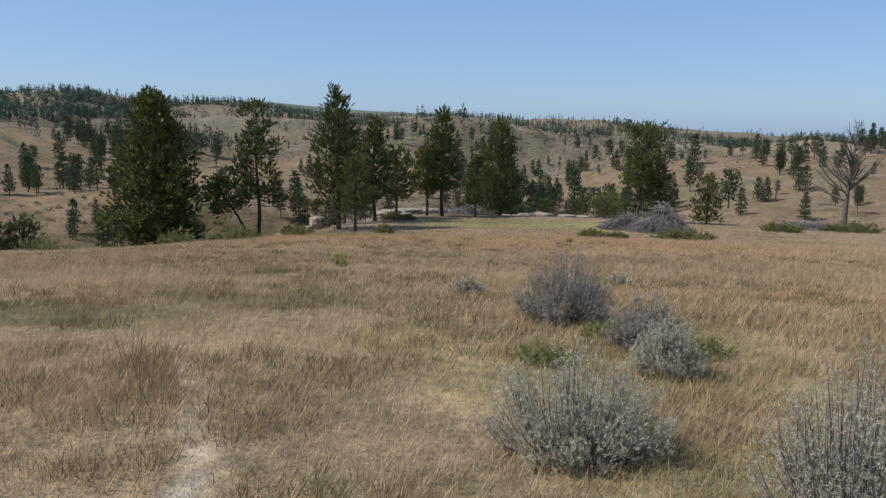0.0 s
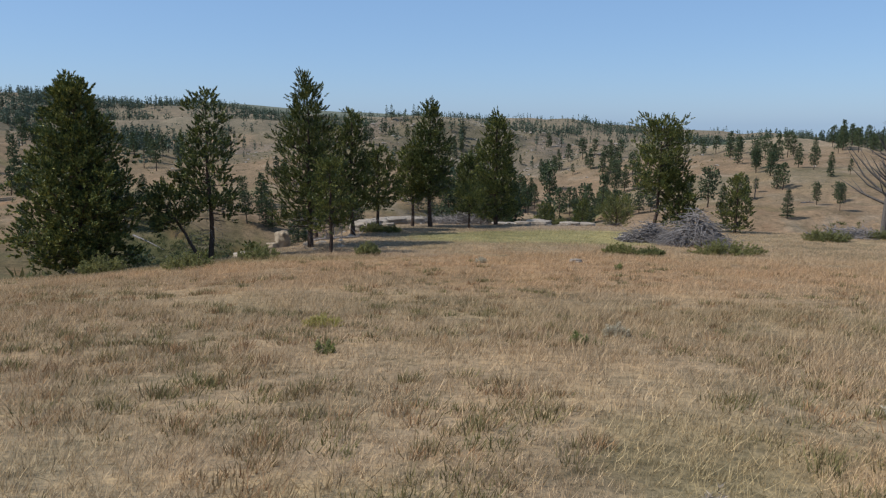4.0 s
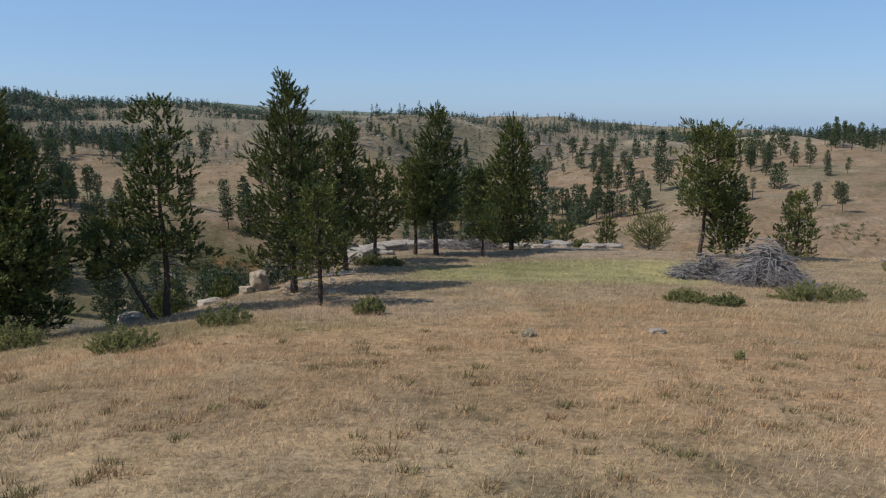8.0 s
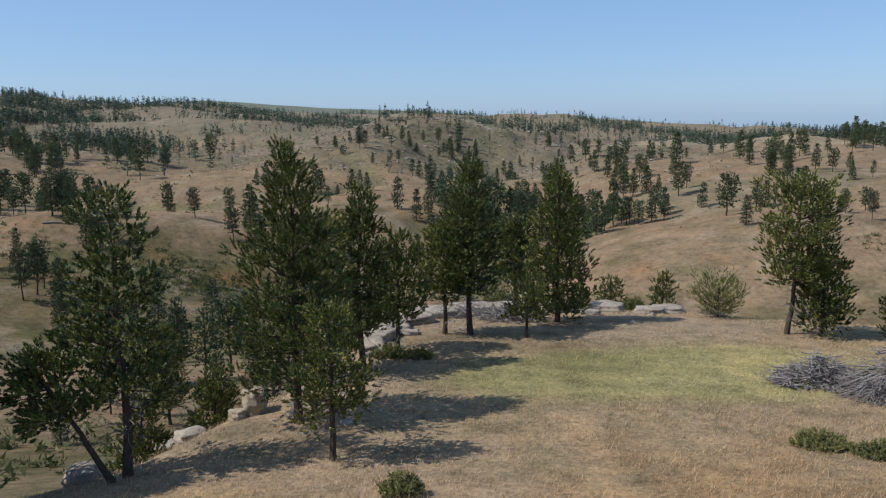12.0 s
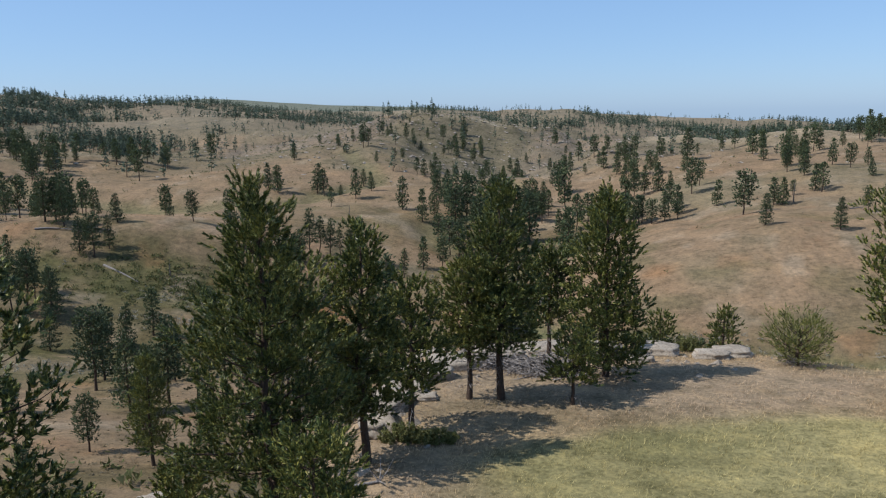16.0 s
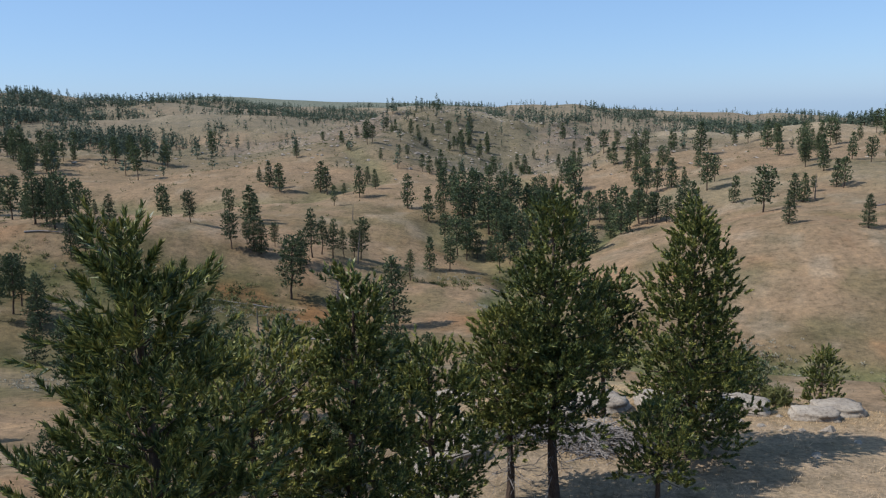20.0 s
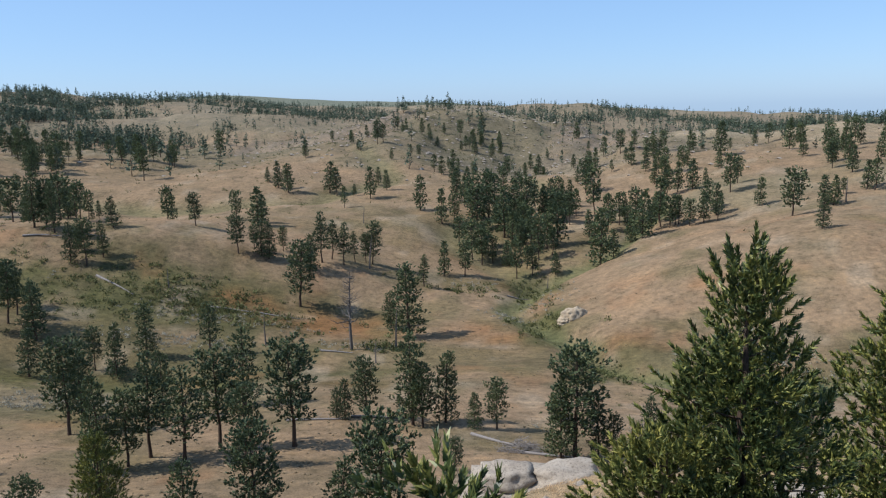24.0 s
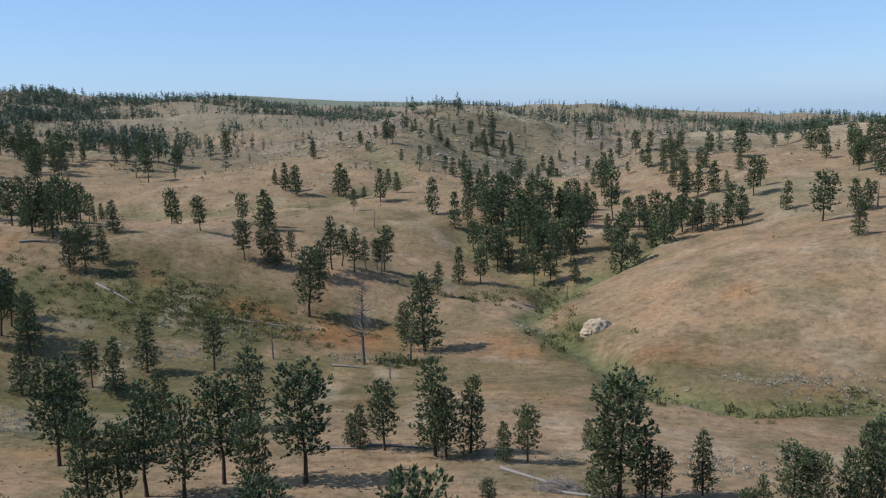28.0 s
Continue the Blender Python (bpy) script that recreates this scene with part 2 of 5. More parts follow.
FOLDS_b = (
    (-60, 577, 0.6), (-88, 552, 3.9), (12, 597, 2.3), (50, 602, 1.0), (85, 592, 2.8), (130, 524, 8.1), (96, 502, 5.8), (145, 502, -9.1),
    (193, 492, 12.5), (154, 602, -1.3), (120, 582, 3.3), (191, 582, 3.9), (-33, 702, -5.4), (-72, 702, -3.0), (17, 702, -3.0), (61, 702, 2.9),
)
LAND = ((FAR_HILLS, 330), (MID_HILLS, 95), (NEAR_HILLS, 34), (NEAR_HILLS_b, 34), (FOLDS, 37), (FOLDS_b, 41))
# the distant country by bearing: a wooded trough, rising ground, the long crest and a mesa far behind it
BEARING = (-0.594, -0.522, -0.45, -0.378, -0.307, -0.236, -0.165, -0.095, -0.025, 0.044, 0.114, 0.182, 0.251, 0.319, 0.387, 0.454, 0.5)
TROUGH = (19, 19, 10, 6, 3, -2, -5, -5, -5, -6, -8, -13, -18, -23, -24, -25, -23)
RISE = (26, 25, 17, 15, 14, 10, 1, 0, 0, -2, -4, -10, -17, -22, -25, -26, -26)
CREST = (49, 52, 39, 36, 35, 19, 15, 13, 12, 10, 7, 3, -1, -10, -14, -20, -21)
MESA = (95, 87, 80, 89, 112, 98, 78, 64, 47, 14, -19, -42, -62, -79, -92, -105, -116)


def distance(x, y):
    """Height of the country beyond the knob."""
    d, side = np.maximum(y - 62, 1.0), (x + 11) / np.maximum(y - 62, 1.0)
    a, b, c, e = (np.interp(side, BEARING, row) for row in (TROUGH, RISE, CREST, MESA))
    z = a + (b - a) * ease(830, 1000, d) + (c - b) * ease(1040, 1480, d)
    z = z + (np.minimum(c - 25, e - 30) - c) * ease(1500, 2100, d) + (e - np.minimum(c - 25, e - 30)) * ease(3000, 4800, d) - 90 * ease(4900, 7500, d)
    fold = 9 * rough(x, y, 190, 41, 4) - 13 * (1 - np.abs(waves(x, y, 150, 47))) ** 3 + 3 - 5 * (1 - np.abs(waves(x, y, 70, 49))) ** 3
    return z + fold * (1 - 0.55 * ease(1250, 1480, d)) * ease(2600, 2000, d) + 9 * rough(x, y, 700, 71, 3) * ease(2000, 2600, d)

# the brow where the meadow ends and the land falls into the valley
BROW = ((-400, 15), (-120, 20), (-60, 32), (-24, 44.5), (-15.2, 50.2), (-12.6, 55), (-10.8, 58.5), (-9.8, 63), (-8.8, 70), (-7, 79), (0, 84), (8, 81), (14, 72), (30, 67), (60, 62), (120, 40), (400, 20))


def past_brow(x, y):
    return y - np.interp(x, [p[0] for p in BROW], [p[1] for p in BROW])


def valley(x, y):
    z = np.full(np.shape(x), -26.0)
    for hills, r in LAND:
        for cx, cy, rise in hills:
            z = z + rise * np.exp(-((x - cx) ** 2 + (y - cy) ** 2) / (2.0 * r * r))
    z = z + 1.5 * bump(x, y, -26, 672, 55, 40) + 2.0 * bump(x, y, 60, 640, 90, 40)
    return z


FALL = ((-200, 3.0), (-20, 1.4), (0, 0.75), (6, 0.6), (10, 0.42), (15, -0.22), (18, -0.68), (30, -1.85), (40, -2.85), (45, -3.4), (50, -4.1), (56, -4.3), (66, -4.6), (72, -5.1), (80, -6.4), (95, -8.0))


def meadow(x, y):
    z = sum(np.interp(y + d, [p[0] for p in FALL], [p[1] for p in FALL]) for d in (-2, -1, 0, 1, 2)) / 5
    z = z - 1.25 * ease(-7, -24, x) * ease(10, 40, y) - 0.02 * np.clip(x - 4, 0, 40)
    return z + 0.06 * waves(x, y, 9, 5) + 0.03 * waves(x, y, 2.7, 6)


# the dry watercourse along the valley bottom, and its side draw
CREEK = ((60, 330), (44, 300), (29, 278), (10, 264), (1, 240), (6, 222), (13, 206), (16, 190), (28, 180), (46, 184), (75, 178), (130, 160))
DRAW = ((-150, 178), (-100, 186), (-66, 180), (-36, 188), (-8, 196), (13, 206))
UPPER_DRAW = ((-260, 420), (-180, 360), (-120, 338), (-70, 345), (-40, 390), (-60, 450))
KNOB_DRAW = ((10, 264), (-14, 300), (10, 350), (20, 400), (-10, 440))


def off_line(x, y, line):
    """The distance from a place to a line of points."""
    best = np.full(np.shape(x), 1e9)
    for (ax, ay), (bx, by) in zip(line, line[1:]):
        dx, dy = bx - ax, by - ay
        t = np.clip(((x - ax) * dx + (y - ay) * dy) / (dx * dx + dy * dy), 0, 1)
        best = np.minimum(best, np.hypot(x - ax - t * dx, y - ay - t * dy))
    return best


def land(x, y):
    """The height of the ground."""
    x, y = np.asarray(x, float), np.asarray(y, float)
    s = past_brow(x, y)
    k = ease(-3, 46, s)
    z = (1 - k) * (meadow(x, np.minimum(y, 95)) - 3.6 * ease(0, 7, s)) + k * valley(x, y)
    d = np.hypot(x, y - 20)
    low = ease(40, 90, s)
    # the flat-topped spur with its steep face
    front = y - (246 + 0.13 * (x + 65) + 3 * waves(x, y, 22, 61))
    z = z + low * ease(-150, -110, x) * ease(0, -45, x) * (2.6 * ease(-11, 0, front) * ease(45, 8, front) - 1.6 * bump(0 * x, front, 0, -24, 1, 9))
    z = z + low * (3.5 * bump(x, y, 125, 478, 42, 13) - 7 * bump(x, y, 165, 545, 80, 28) - 4 * bump(x, y, 0, 760, 160, 60))
    relief_ = 0.45 * rough(x, y, 14, 11, 3) + ease(60, 300, d) * (1.7 * rough(x, y, 60, 21, 4) - 1.1 * (1 - np.abs(waves(x, y, 46, 25))) ** 3 + 0.4)
    z = z + ease(6, 40, s) * relief_
    rocky = bump(x, y, -20, 620, 140, 80) + 0.7 * bump(x, y, 60, 480, 80, 60)
    z = z + rocky * (4.6 * np.abs(rough(x, y, 34, 31, 5)) - 2.0) 
    wiggle = 2.5 * waves(x, y, 13, 63)
    z = z - 1.4 * bump(x, y, -20, 122, 70, 26)
    z = z - low * (2.6 * np.exp(-((off_line(x + wiggle, y, CREEK) / 4.2) ** 2)) + 1.1 * np.exp(-((off_line(x, y + wiggle, DRAW) / 6) ** 2))
                   + 2.4 * np.exp(-((off_line(x + wiggle, y, UPPER_DRAW) / 7) ** 2)) + 2.0 * np.exp(-((off_line(x + wiggle, y, KNOB_DRAW) / 7) ** 2)))
    z = z - 8 * bump(x, y, -450, 1250, 320, 200)
    side = (x + 11) / (np.abs(y - 62) + 1)
    z = z - 0.0098 * np.clip(y - 330, 0, 2200) * ease(-0.33, -0.2, side) * ease(330, 420, y) - 3.0 * bump(x, y, 0, 640, 120, 70)
    z = z + ease(340, 640, d) * (7.5 * rough(x, y, 170, 41, 4) - 7 * (1 - np.abs(waves(x, y, 150, 47))) ** 4 + 2 - 4.5 * (1 - np.abs(waves(x, y, 62, 49))) ** 3 + 1) * ease(10, 60, s)
    far = ease(610, 800, y - 62)
    return z + far * (distance(x, y) - z)


def ground_z(x, y):
    return float(land(np.array([x]), np.array([y]))[0])

# ------------------------------------------------------------------ building helpers
def mesh_of(name, verts, faces, mat, smooth=False):
    """A mesh from arrays; faces all with the same number of corners."""
    me = bpy.data.meshes.new(name)
    verts, faces = np.asarray(verts, np.float32), np.asarray(faces, np.int32)
    n, k = faces.shape
    me.vertices.add(len(verts))
    me.vertices.foreach_set("co", verts.ravel())
    me.loops.add(n * k)
    me.loops.foreach_set("vertex_index", faces.ravel())
    me.polygons.add(n)
    me.polygons.foreach_set("loop_start", np.arange(0, n * k, k, dtype=np.int32))
    me.polygons.foreach_set("use_smooth", np.full(n, smooth))
    me.update(calc_edges=True)
    me.materials.append(mat)
    return me


def child(name, me, parent, label=""):
    ob = new(name, me)
    ob.parent = parent
    if label:
        tagged(ob, label=label)
    return ob


class Pile:
    """Gathers vertices and faces of one kind for one mesh."""

    def __init__(self):
        self.v, self.f, self.n = [], [], 0

    def add(self, verts, faces):
        self.v.append(np.asarray(verts, np.float32).reshape(-1, 3))
        self.f.append(np.asarray(faces, np.int32) + self.n)
        self.n += len(self.v[-1])

    def mesh(self, name, mat, smooth=False):
        return mesh_of(name, np.concatenate(self.v), np.concatenate(self.f), mat, smooth)


def tube(pile, points, radii, sides=5):
    """A tapered round limb along a line of points."""
    points, radii = np.asarray(points, float), np.asarray(radii, float)
    along = np.gradient(points, axis=0)
    along /= np.linalg.norm(along, axis=1, keepdims=True) + 1e-9
    ref = np.where(np.abs(along[:, 2:3]) > 0.9, [[1.0, 0, 0]], [[0, 0, 1.0]])
    a = np.cross(along, ref)
    a /= np.linalg.norm(a, axis=1, keepdims=True)
    b = np.cross(along, a)
    w = np.arange(sides) * 2 * math.pi / sides
    v = points[:, None] + radii[:, None, None] * (np.cos(w)[None, :, None] * a[:, None] + np.sin(w)[None, :, None] * b[:, None])
    i, j = np.meshgrid(np.arange(len(points) - 1), np.arange(sides), indexing="ij")
    k = (j + 1) % sides
    pile.add(v, np.stack([i * sides + j, i * sides + k, (i + 1) * sides + k, (i + 1) * sides + j], -1).reshape(-1, 4))


def needles(pile, rng, at, way, count, length, width, spread=1.0, brush=1.0):
    """Tufts of leaves: count thin blades round each shoot at a place, pointing along its way."""
    at, way = np.repeat(at, count, 0), np.repeat(way, count, 0)
    n = len(at)
    d = way * rng.uniform(0.15, 0.7, (n, 1)) + rng.normal(0, 0.5 * spread, (n, 3))
    d /= np.linalg.norm(d, axis=1, keepdims=True) + 1e-9
    side = np.cross(d, rng.normal(0, 1, (n, 3)))
    side /= np.linalg.norm(side, axis=1, keepdims=True) + 1e-9
    root = at + way * rng.uniform(-1.1, 0.8, (n, 1)) * length * brush
    l, w = length * rng.uniform(0.7, 1.2, (n, 1)), width * rng.uniform(0.7, 1.3, (n, 1))
    v = np.stack([root - side * w * 0.5, root + side * w * 0.5, root + d * l], 1)
    pile.add(v, np.arange(n * 3).reshape(-1, 3))


def bottlebrush(pile, rng, foot, way, long, count, length, width):
    """Pine shoots: needles all round each shoot from its foot to its tip, shorter at the tip."""
    n = len(foot)
    foot, way, long = np.repeat(foot, count, 0), np.repeat(way, count, 0), np.repeat(long, count)[:, None]
    m = n * count
    u = rng.random((m, 1)) ** 0.8
    around = rng.normal(0, 1, (m, 3))
    around -= way * np.sum(around * way, 1, keepdims=True)
    around /= np.linalg.norm(around, axis=1, keepdims=True) + 1e-9
    d = way * (0.62 + 0.7 * u + rng.normal(0, 0.15, (m, 1))) + around * (0.85 - 0.4 * u)
    d /= np.linalg.norm(d, axis=1, keepdims=True) + 1e-9
    side = np.cross(d, rng.normal(0, 1, (m, 3)))
    side /= np.linalg.norm(side, axis=1, keepdims=True) + 1e-9
    root = foot + way * u * long
    l, w = length * rng.uniform(0.75, 1.15, (m, 1)) * (1.05 - 0.3 * u), width * rng.uniform(0.75, 1.25, (m, 1))
    v = np.stack([root - side * w * 0.5, root + side * w * 0.5, root + d * l], 1)
    pile.add(v, np.arange(m * 3).reshape(-1, 3))


def grow_pine(rng, h, wide, bare=0.2, whorls=22, per=6, shoots=5.0, clumps=1.45, blades=80, length=0.15, width=0.016, shoot=0.42, open_=0.0, sides=8, point=0.8, twigs=14, step=1, rise=0.0, dome=False, lobe=0.36):
    """Trunk with limbs, dead twigs and needles of a pine h metres high; the crown is wide metres across."""
    wood, dead, crown = Pile(), Pile(), Pile()
    steps = np.linspace(0, 1, 14)
    sway = np.cumsum(rng.normal(0, 0.012 * h, (14, 2)), 0) * 0.4
    sway -= steps[:, None] * sway[-1]
    line = np.c_[sway, steps * h]
    line[0, 2] = -0.5
    foot = 0.011 * h + 0.045
    tube(wood, line, foot * (1 - steps) ** 0.85 + 0.012 + 0.05 * np.exp(-steps * 30), sides)
    def stem(u):
        return np.array([np.interp(u, steps, line[:, 0]), np.interp(u, steps, line[:, 1]), min(u, 0.985) * h])
    at, way, long = [], [], []
    up = np.array([0, 0, 1.0])
    for k in range(whorls):
        v = min(max((k + rng.uniform(-0.3, 0.3)) / whorls, 0.0), 0.965)
        u = bare + (1 - bare) * v
        reach = 0.5 * wide * (1 - v) ** point * (0.62 + 0.38 * min(1, v * 4 + 0.15)) * rng.uniform(0.8, 1.15) + 0.08
        if dome:
            reach = 0.5 * wide * math.sin(math.pi * (0.12 + 0.84 * v)) ** 0.7 * rng.uniform(0.7, 1.2) + 0.08
        turn = rng.uniform(0, 7)
        for j in range(per):
            if rng.random() < open_:
                continue
            a = turn + j * 2 * math.pi / per + rng.normal(0, 0.25)
            l = reach * rng.uniform(0.68, 1.14)
            base = stem(u + rng.uniform(-0.55, 0.55) * (1 - bare) / whorls)
            lift = -0.15 + 0.6 * v + rise + rng.normal(0, 0.1)
            out = np.array([math.cos(a), math.sin(a), 0.0])
            across = np.array([-out[1], out[0], 0.0])
            s = np.linspace(0, 1, 5)[:, None]
            pts = base + out * l * s + up * l * (lift * s + (0.12 + 0.25 * v) * s**2) + rng.normal(0, 0.03 * l, (5, 3)) * s
            tube(wood, pts[::step], ((0.006 + 0.015 * l) * (1 - 0.8 * s[:, 0]))[::step], 4 if step == 1 else 3)
            # clumps of shoots at the limb's end and at its side twigs
            heads = 1 + int(l * clumps + rng.random())
            q = np.r_[1.0, 1 - 0.82 * np.linspace(0.22, 1, heads - 1) * rng.uniform(0.75, 1.08, heads - 1)]
            p = np.stack([np.interp(q, s[:, 0], pts[:, i]) for i in range(3)], 1)
            swing = np.where(np.arange(heads) % 2, 1.0, -1.0) * rng.uniform(0.4, 1.1, heads) * (np.arange(heads) > 0)
            p = p + (swing * (0.45 * l * (1.1 - q) + 0.12))[:, None] * across + up * (0.06 + 0.05 * rng.normal(0, 1, (heads, 1)))
            n = max(2, int(shoots * min(1.0, 0.45 + 0.55 * l) + rng.random()))
            spread = rng.normal(0, 1, (heads, n, 3)) * [1, 1, 0.7]
            at.append((p[:, None] + spread * lobe * shoot).reshape(-1, 3))
            way.append((out * 0.4 + up * (0.55 + 0.5 * v) + across * swing[:, None, None] * 0.25 + spread * 0.45).reshape(-1, 3))
            long.append(shoot * rng.uniform(0.6, 1.1, heads * n))
    # the leader, with a few upright shoots close round it
    top = np.array([line[-1, 0], line[-1, 1], h])
    at.append(top - up * np.array([[0.55], [0.25], [0.7], [0.75], [0.85], [1.1], [1.2]]) * min(1, h / 6))
    lean = rng.normal(0, 0.28, (7, 3)) * [[0.1, 0.1, 0]] * 1.0
    lean[2:, :2] = rng.normal(0, 0.32, (5, 2))
    way.append(lean + up)
    long.append(np.array([0.5, 0.45, 0.5, 0.45, 0.45, 0.5, 0.5]) * min(1, h / 6))
    at, way, long = np.concatenate(at), np.concatenate(way), np.concatenate(long)
    way /= np.linalg.norm(way, axis=1, keepdims=True) + 1e-9
    bottlebrush(crown, rng, at, way, long, blades, length, width)
    for k in range(twigs):
        u = rng.uniform(0.1, max(bare * 1.35, 0.2))
        base = np.array([np.interp(u, steps, line[:, 0]), np.interp(u, steps, line[:, 1]), u * h])
        a, l = rng.uniform(0, 6.3), rng.uniform(0.35, 0.36 * wide)
        out = np.array([math.cos(a), math.sin(a), rng.uniform(-0.35, 0.15)])
        s = np.linspace(0, 1, 4)[:, None]
        pts = base + out * l * s + rng.normal(0, 0.06 * l, (4, 3)) * s
        tube(dead, pts, 0.014 * (1 - 0.8 * s[:, 0]) + 0.002, 3)
        for _ in range(4):
            q = pts[rng.integers(1, 4)]
            e = q + (out + rng.normal(0, 0.6, 3)) * l * 0.35
            tube(dead, [q, (q + e) / 2 + rng.normal(0, 0.02, 3), e], [0.008, 0.006, 0.002], 3)
    return wood, dead, crown


def pine(label, x, y, h, wide, seed, turn=0.0, group="", lean=0.0, name="pine_tree", leaf=None, **kind):
    rng = np.random.default_rng(seed)
    tree = tagged(new(name), label, "tree", group)
    tree.matrix_basis = pose(x, y, ground_z(x, y), 0, lean, turn)
    wood, dead, crown = grow_pine(rng, h, wide, **kind)
    trunk = child("trunk", wood.mesh("trunk", BARK, True), tree)
    if dead.n:
        tagged(child("twig_tangle", dead.mesh("twig_tangle", DEAD_WOOD, True), trunk), "bare grey dead twigs", kind="stuff")
    child("crown", crown.mesh("crown", leaf or NEEDLES), tree)
    return tree


# ------------------------------------------------------------------ the ground
def build_ground():
    front = np.linspace(-0.66, 0.66, 350)
    back = np.linspace(0.68, 2 * math.pi - 0.68, 110)[1:-1]
    ang = np.r_[front, back]
    rad = np.r_[0.0, np.geomspace(1.0, 30, 40)[:-1], np.geomspace(30, 800, 225)[:-1], np.geomspace(800, 1800, 70)[:-1], np.geomspace(1800, 9000, 40)]
    a, r = np.meshgrid(ang, rad)
    x, y = r * np.sin(a) - 4, r * np.cos(a) + 5
    z = land(x, y)
    n, m = len(rad), len(ang)
    i, j = np.meshgrid(np.arange(n - 1), np.arange(m), indexing="ij")
    k = (j + 1) % m
    faces = np.stack([i * m + j, (i + 1) * m + j, (i + 1) * m + k, i * m + k], -1).reshape(-1, 4)
    me = mesh_of("ground", np.stack([x, y, z], -1).reshape(-1, 3), faces, GROUND, True)
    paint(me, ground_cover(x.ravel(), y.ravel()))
    return tagged(new("ground", me), "dry tan prairie grass hills falling into a valley", "ground", kind="structure")


def paint(me, c):
    cover = me.color_attributes.new("cover", "FLOAT_COLOR", "POINT")
    cover.data.foreach_set("color", np.c_[c, np.ones(len(c))].astype(np.float32).ravel())


STRAW, RUST, OLIVE, GREEN, EARTH, PALE = (0.318, 0.230, 0.143), (0.31, 0.165, 0.075), (0.155, 0.133, 0.068), (0.105, 0.110, 0.045), (0.265, 0.20, 0.135), (0.23, 0.195, 0.15)
# colour, how strong, x, y, half sizes, turn
VALLEY_PATCHES = (
    (OLIVE, 1.2, -70, 222, 36, 17, 0.1), (OLIVE, 1.0, -55, 224, 26, 11, 0.1), (GREEN, 0.9, -76, 218, 30, 10, 0.1), (RUST, 0.85, -38, 221, 13, 7, 0.0), (RUST, 0.8, -57, 226, 7, 4, 0.0),
    (RUST, 0.85, -3, 216, 9, 9, 0.5), (RUST, 0.9, 24, 203, 10, 5, 0.2), (RUST, 0.8, -23, 179, 12, 4, 0.0), (GREEN, 1.0, -66, 178, 30, 7, 0.05),
    (GREEN, 0.9, -36, 187, 18, 5, 0.0), (GREEN, 0.8, -52, 199, 20, 7, 0.0), (GREEN, 0.9, 8, 262, 5, 14, 0.2), (GREEN, 0.95, 8, 222, 4, 16, -0.25),
    (GREEN, 0.9, 15, 187, 4, 12, -0.5),
)
VALLEY_PATCHES_B = (
    (GREEN, 0.9, 43, 182, 9, 5, 0.0), (OLIVE, 0.7, -8, 194, 34, 14, 0.0), (RUST, 0.6, 30, 178, 7, 5, 0.0), (OLIVE, 0.8, -85, 192, 45, 13, 0.15),
    (RUST, 0.5, 43, 225, 4, 2, 0.0), (RUST, 0.5, -8, 282, 10, 6, 0.0), (GREEN, 0.5, -10, 262, 10, 5, 0.0), (OLIVE, 0.6, -20, 300, 40, 20, 0.0),
    (OLIVE, 0.5, 80, 190, 60, 10, 0.1), (PALE, 0.9, -20, 590, 130, 100, 0.0), (PALE, 0.8, 50, 470, 70, 45, 0.0), (PALE, 0.6, -150, 560, 90, 60, 0.0), (GREEN, 0.6, -60, 155, 25, 8, 0.2), (OLIVE, 0.9, -48, 76, 26, 22, 0.2),
)
MEADOW_PATCHES = (
    (OLIVE, 0.75, -5.8, 9.6, 1.6, 0.9, 0.0), (OLIVE, 0.6, -3.4, 11.8, 1.4, 1.0, 0.0), (OLIVE, 0.25, 3.2, 10.2, 2.4, 1.0, 0.2), (RUST, 0.2, 6.5, 15.0, 4.0, 2.0, 0.0),
    (RUST, 0.3, 0.0, 40, 12, 8, 0.0), (EARTH, 1.0, 2.0, 69.0, 9.0, 4.0, 0.0), (EARTH, 0.8, -9, 60, 3.5, 8.0, 0.0), (EARTH, 0.9, -16, 52, 5, 4, 0.4),
    (OLIVE, 0.6, -12, 44, 6, 2, 0.0), (OLIVE, 0.2, -1, 27, 5, 2, 0.0), (EARTH, 0.7, -6, 48, 3, 3, 0.0), (OLIVE, 0.2, 7, 24, 4, 2, 0.0),
)
MUSTARD = (0.245, 0.213, 0.102)


def trail(x, y):
    """How near a place lies to the worn footpath."""
    mid = np.interp(y, (0, 5, 6.4, 8.7, 12, 18), (-1.45, -1.9, -2.45, -3.8, -5.6, -9.5))
    return np.exp(-(((x - mid - 0.12 * waves(x, y, 1.1, 309)) / 0.095) ** 2)) * ease(9.5, 5, y) * ease(-1.0, 0.0, rough(x, y, 0.7, 311, 2)) * ease(-30, 0, y)


def mustard(x, y):
    return ease(1.15, 0.75, np.hypot((x - 4.2) / 9.0, (y - 59.3 - 0.1 * (x - 4.2)) / 4.6) + 0.12 * rough(x, y, 3, 301, 3))


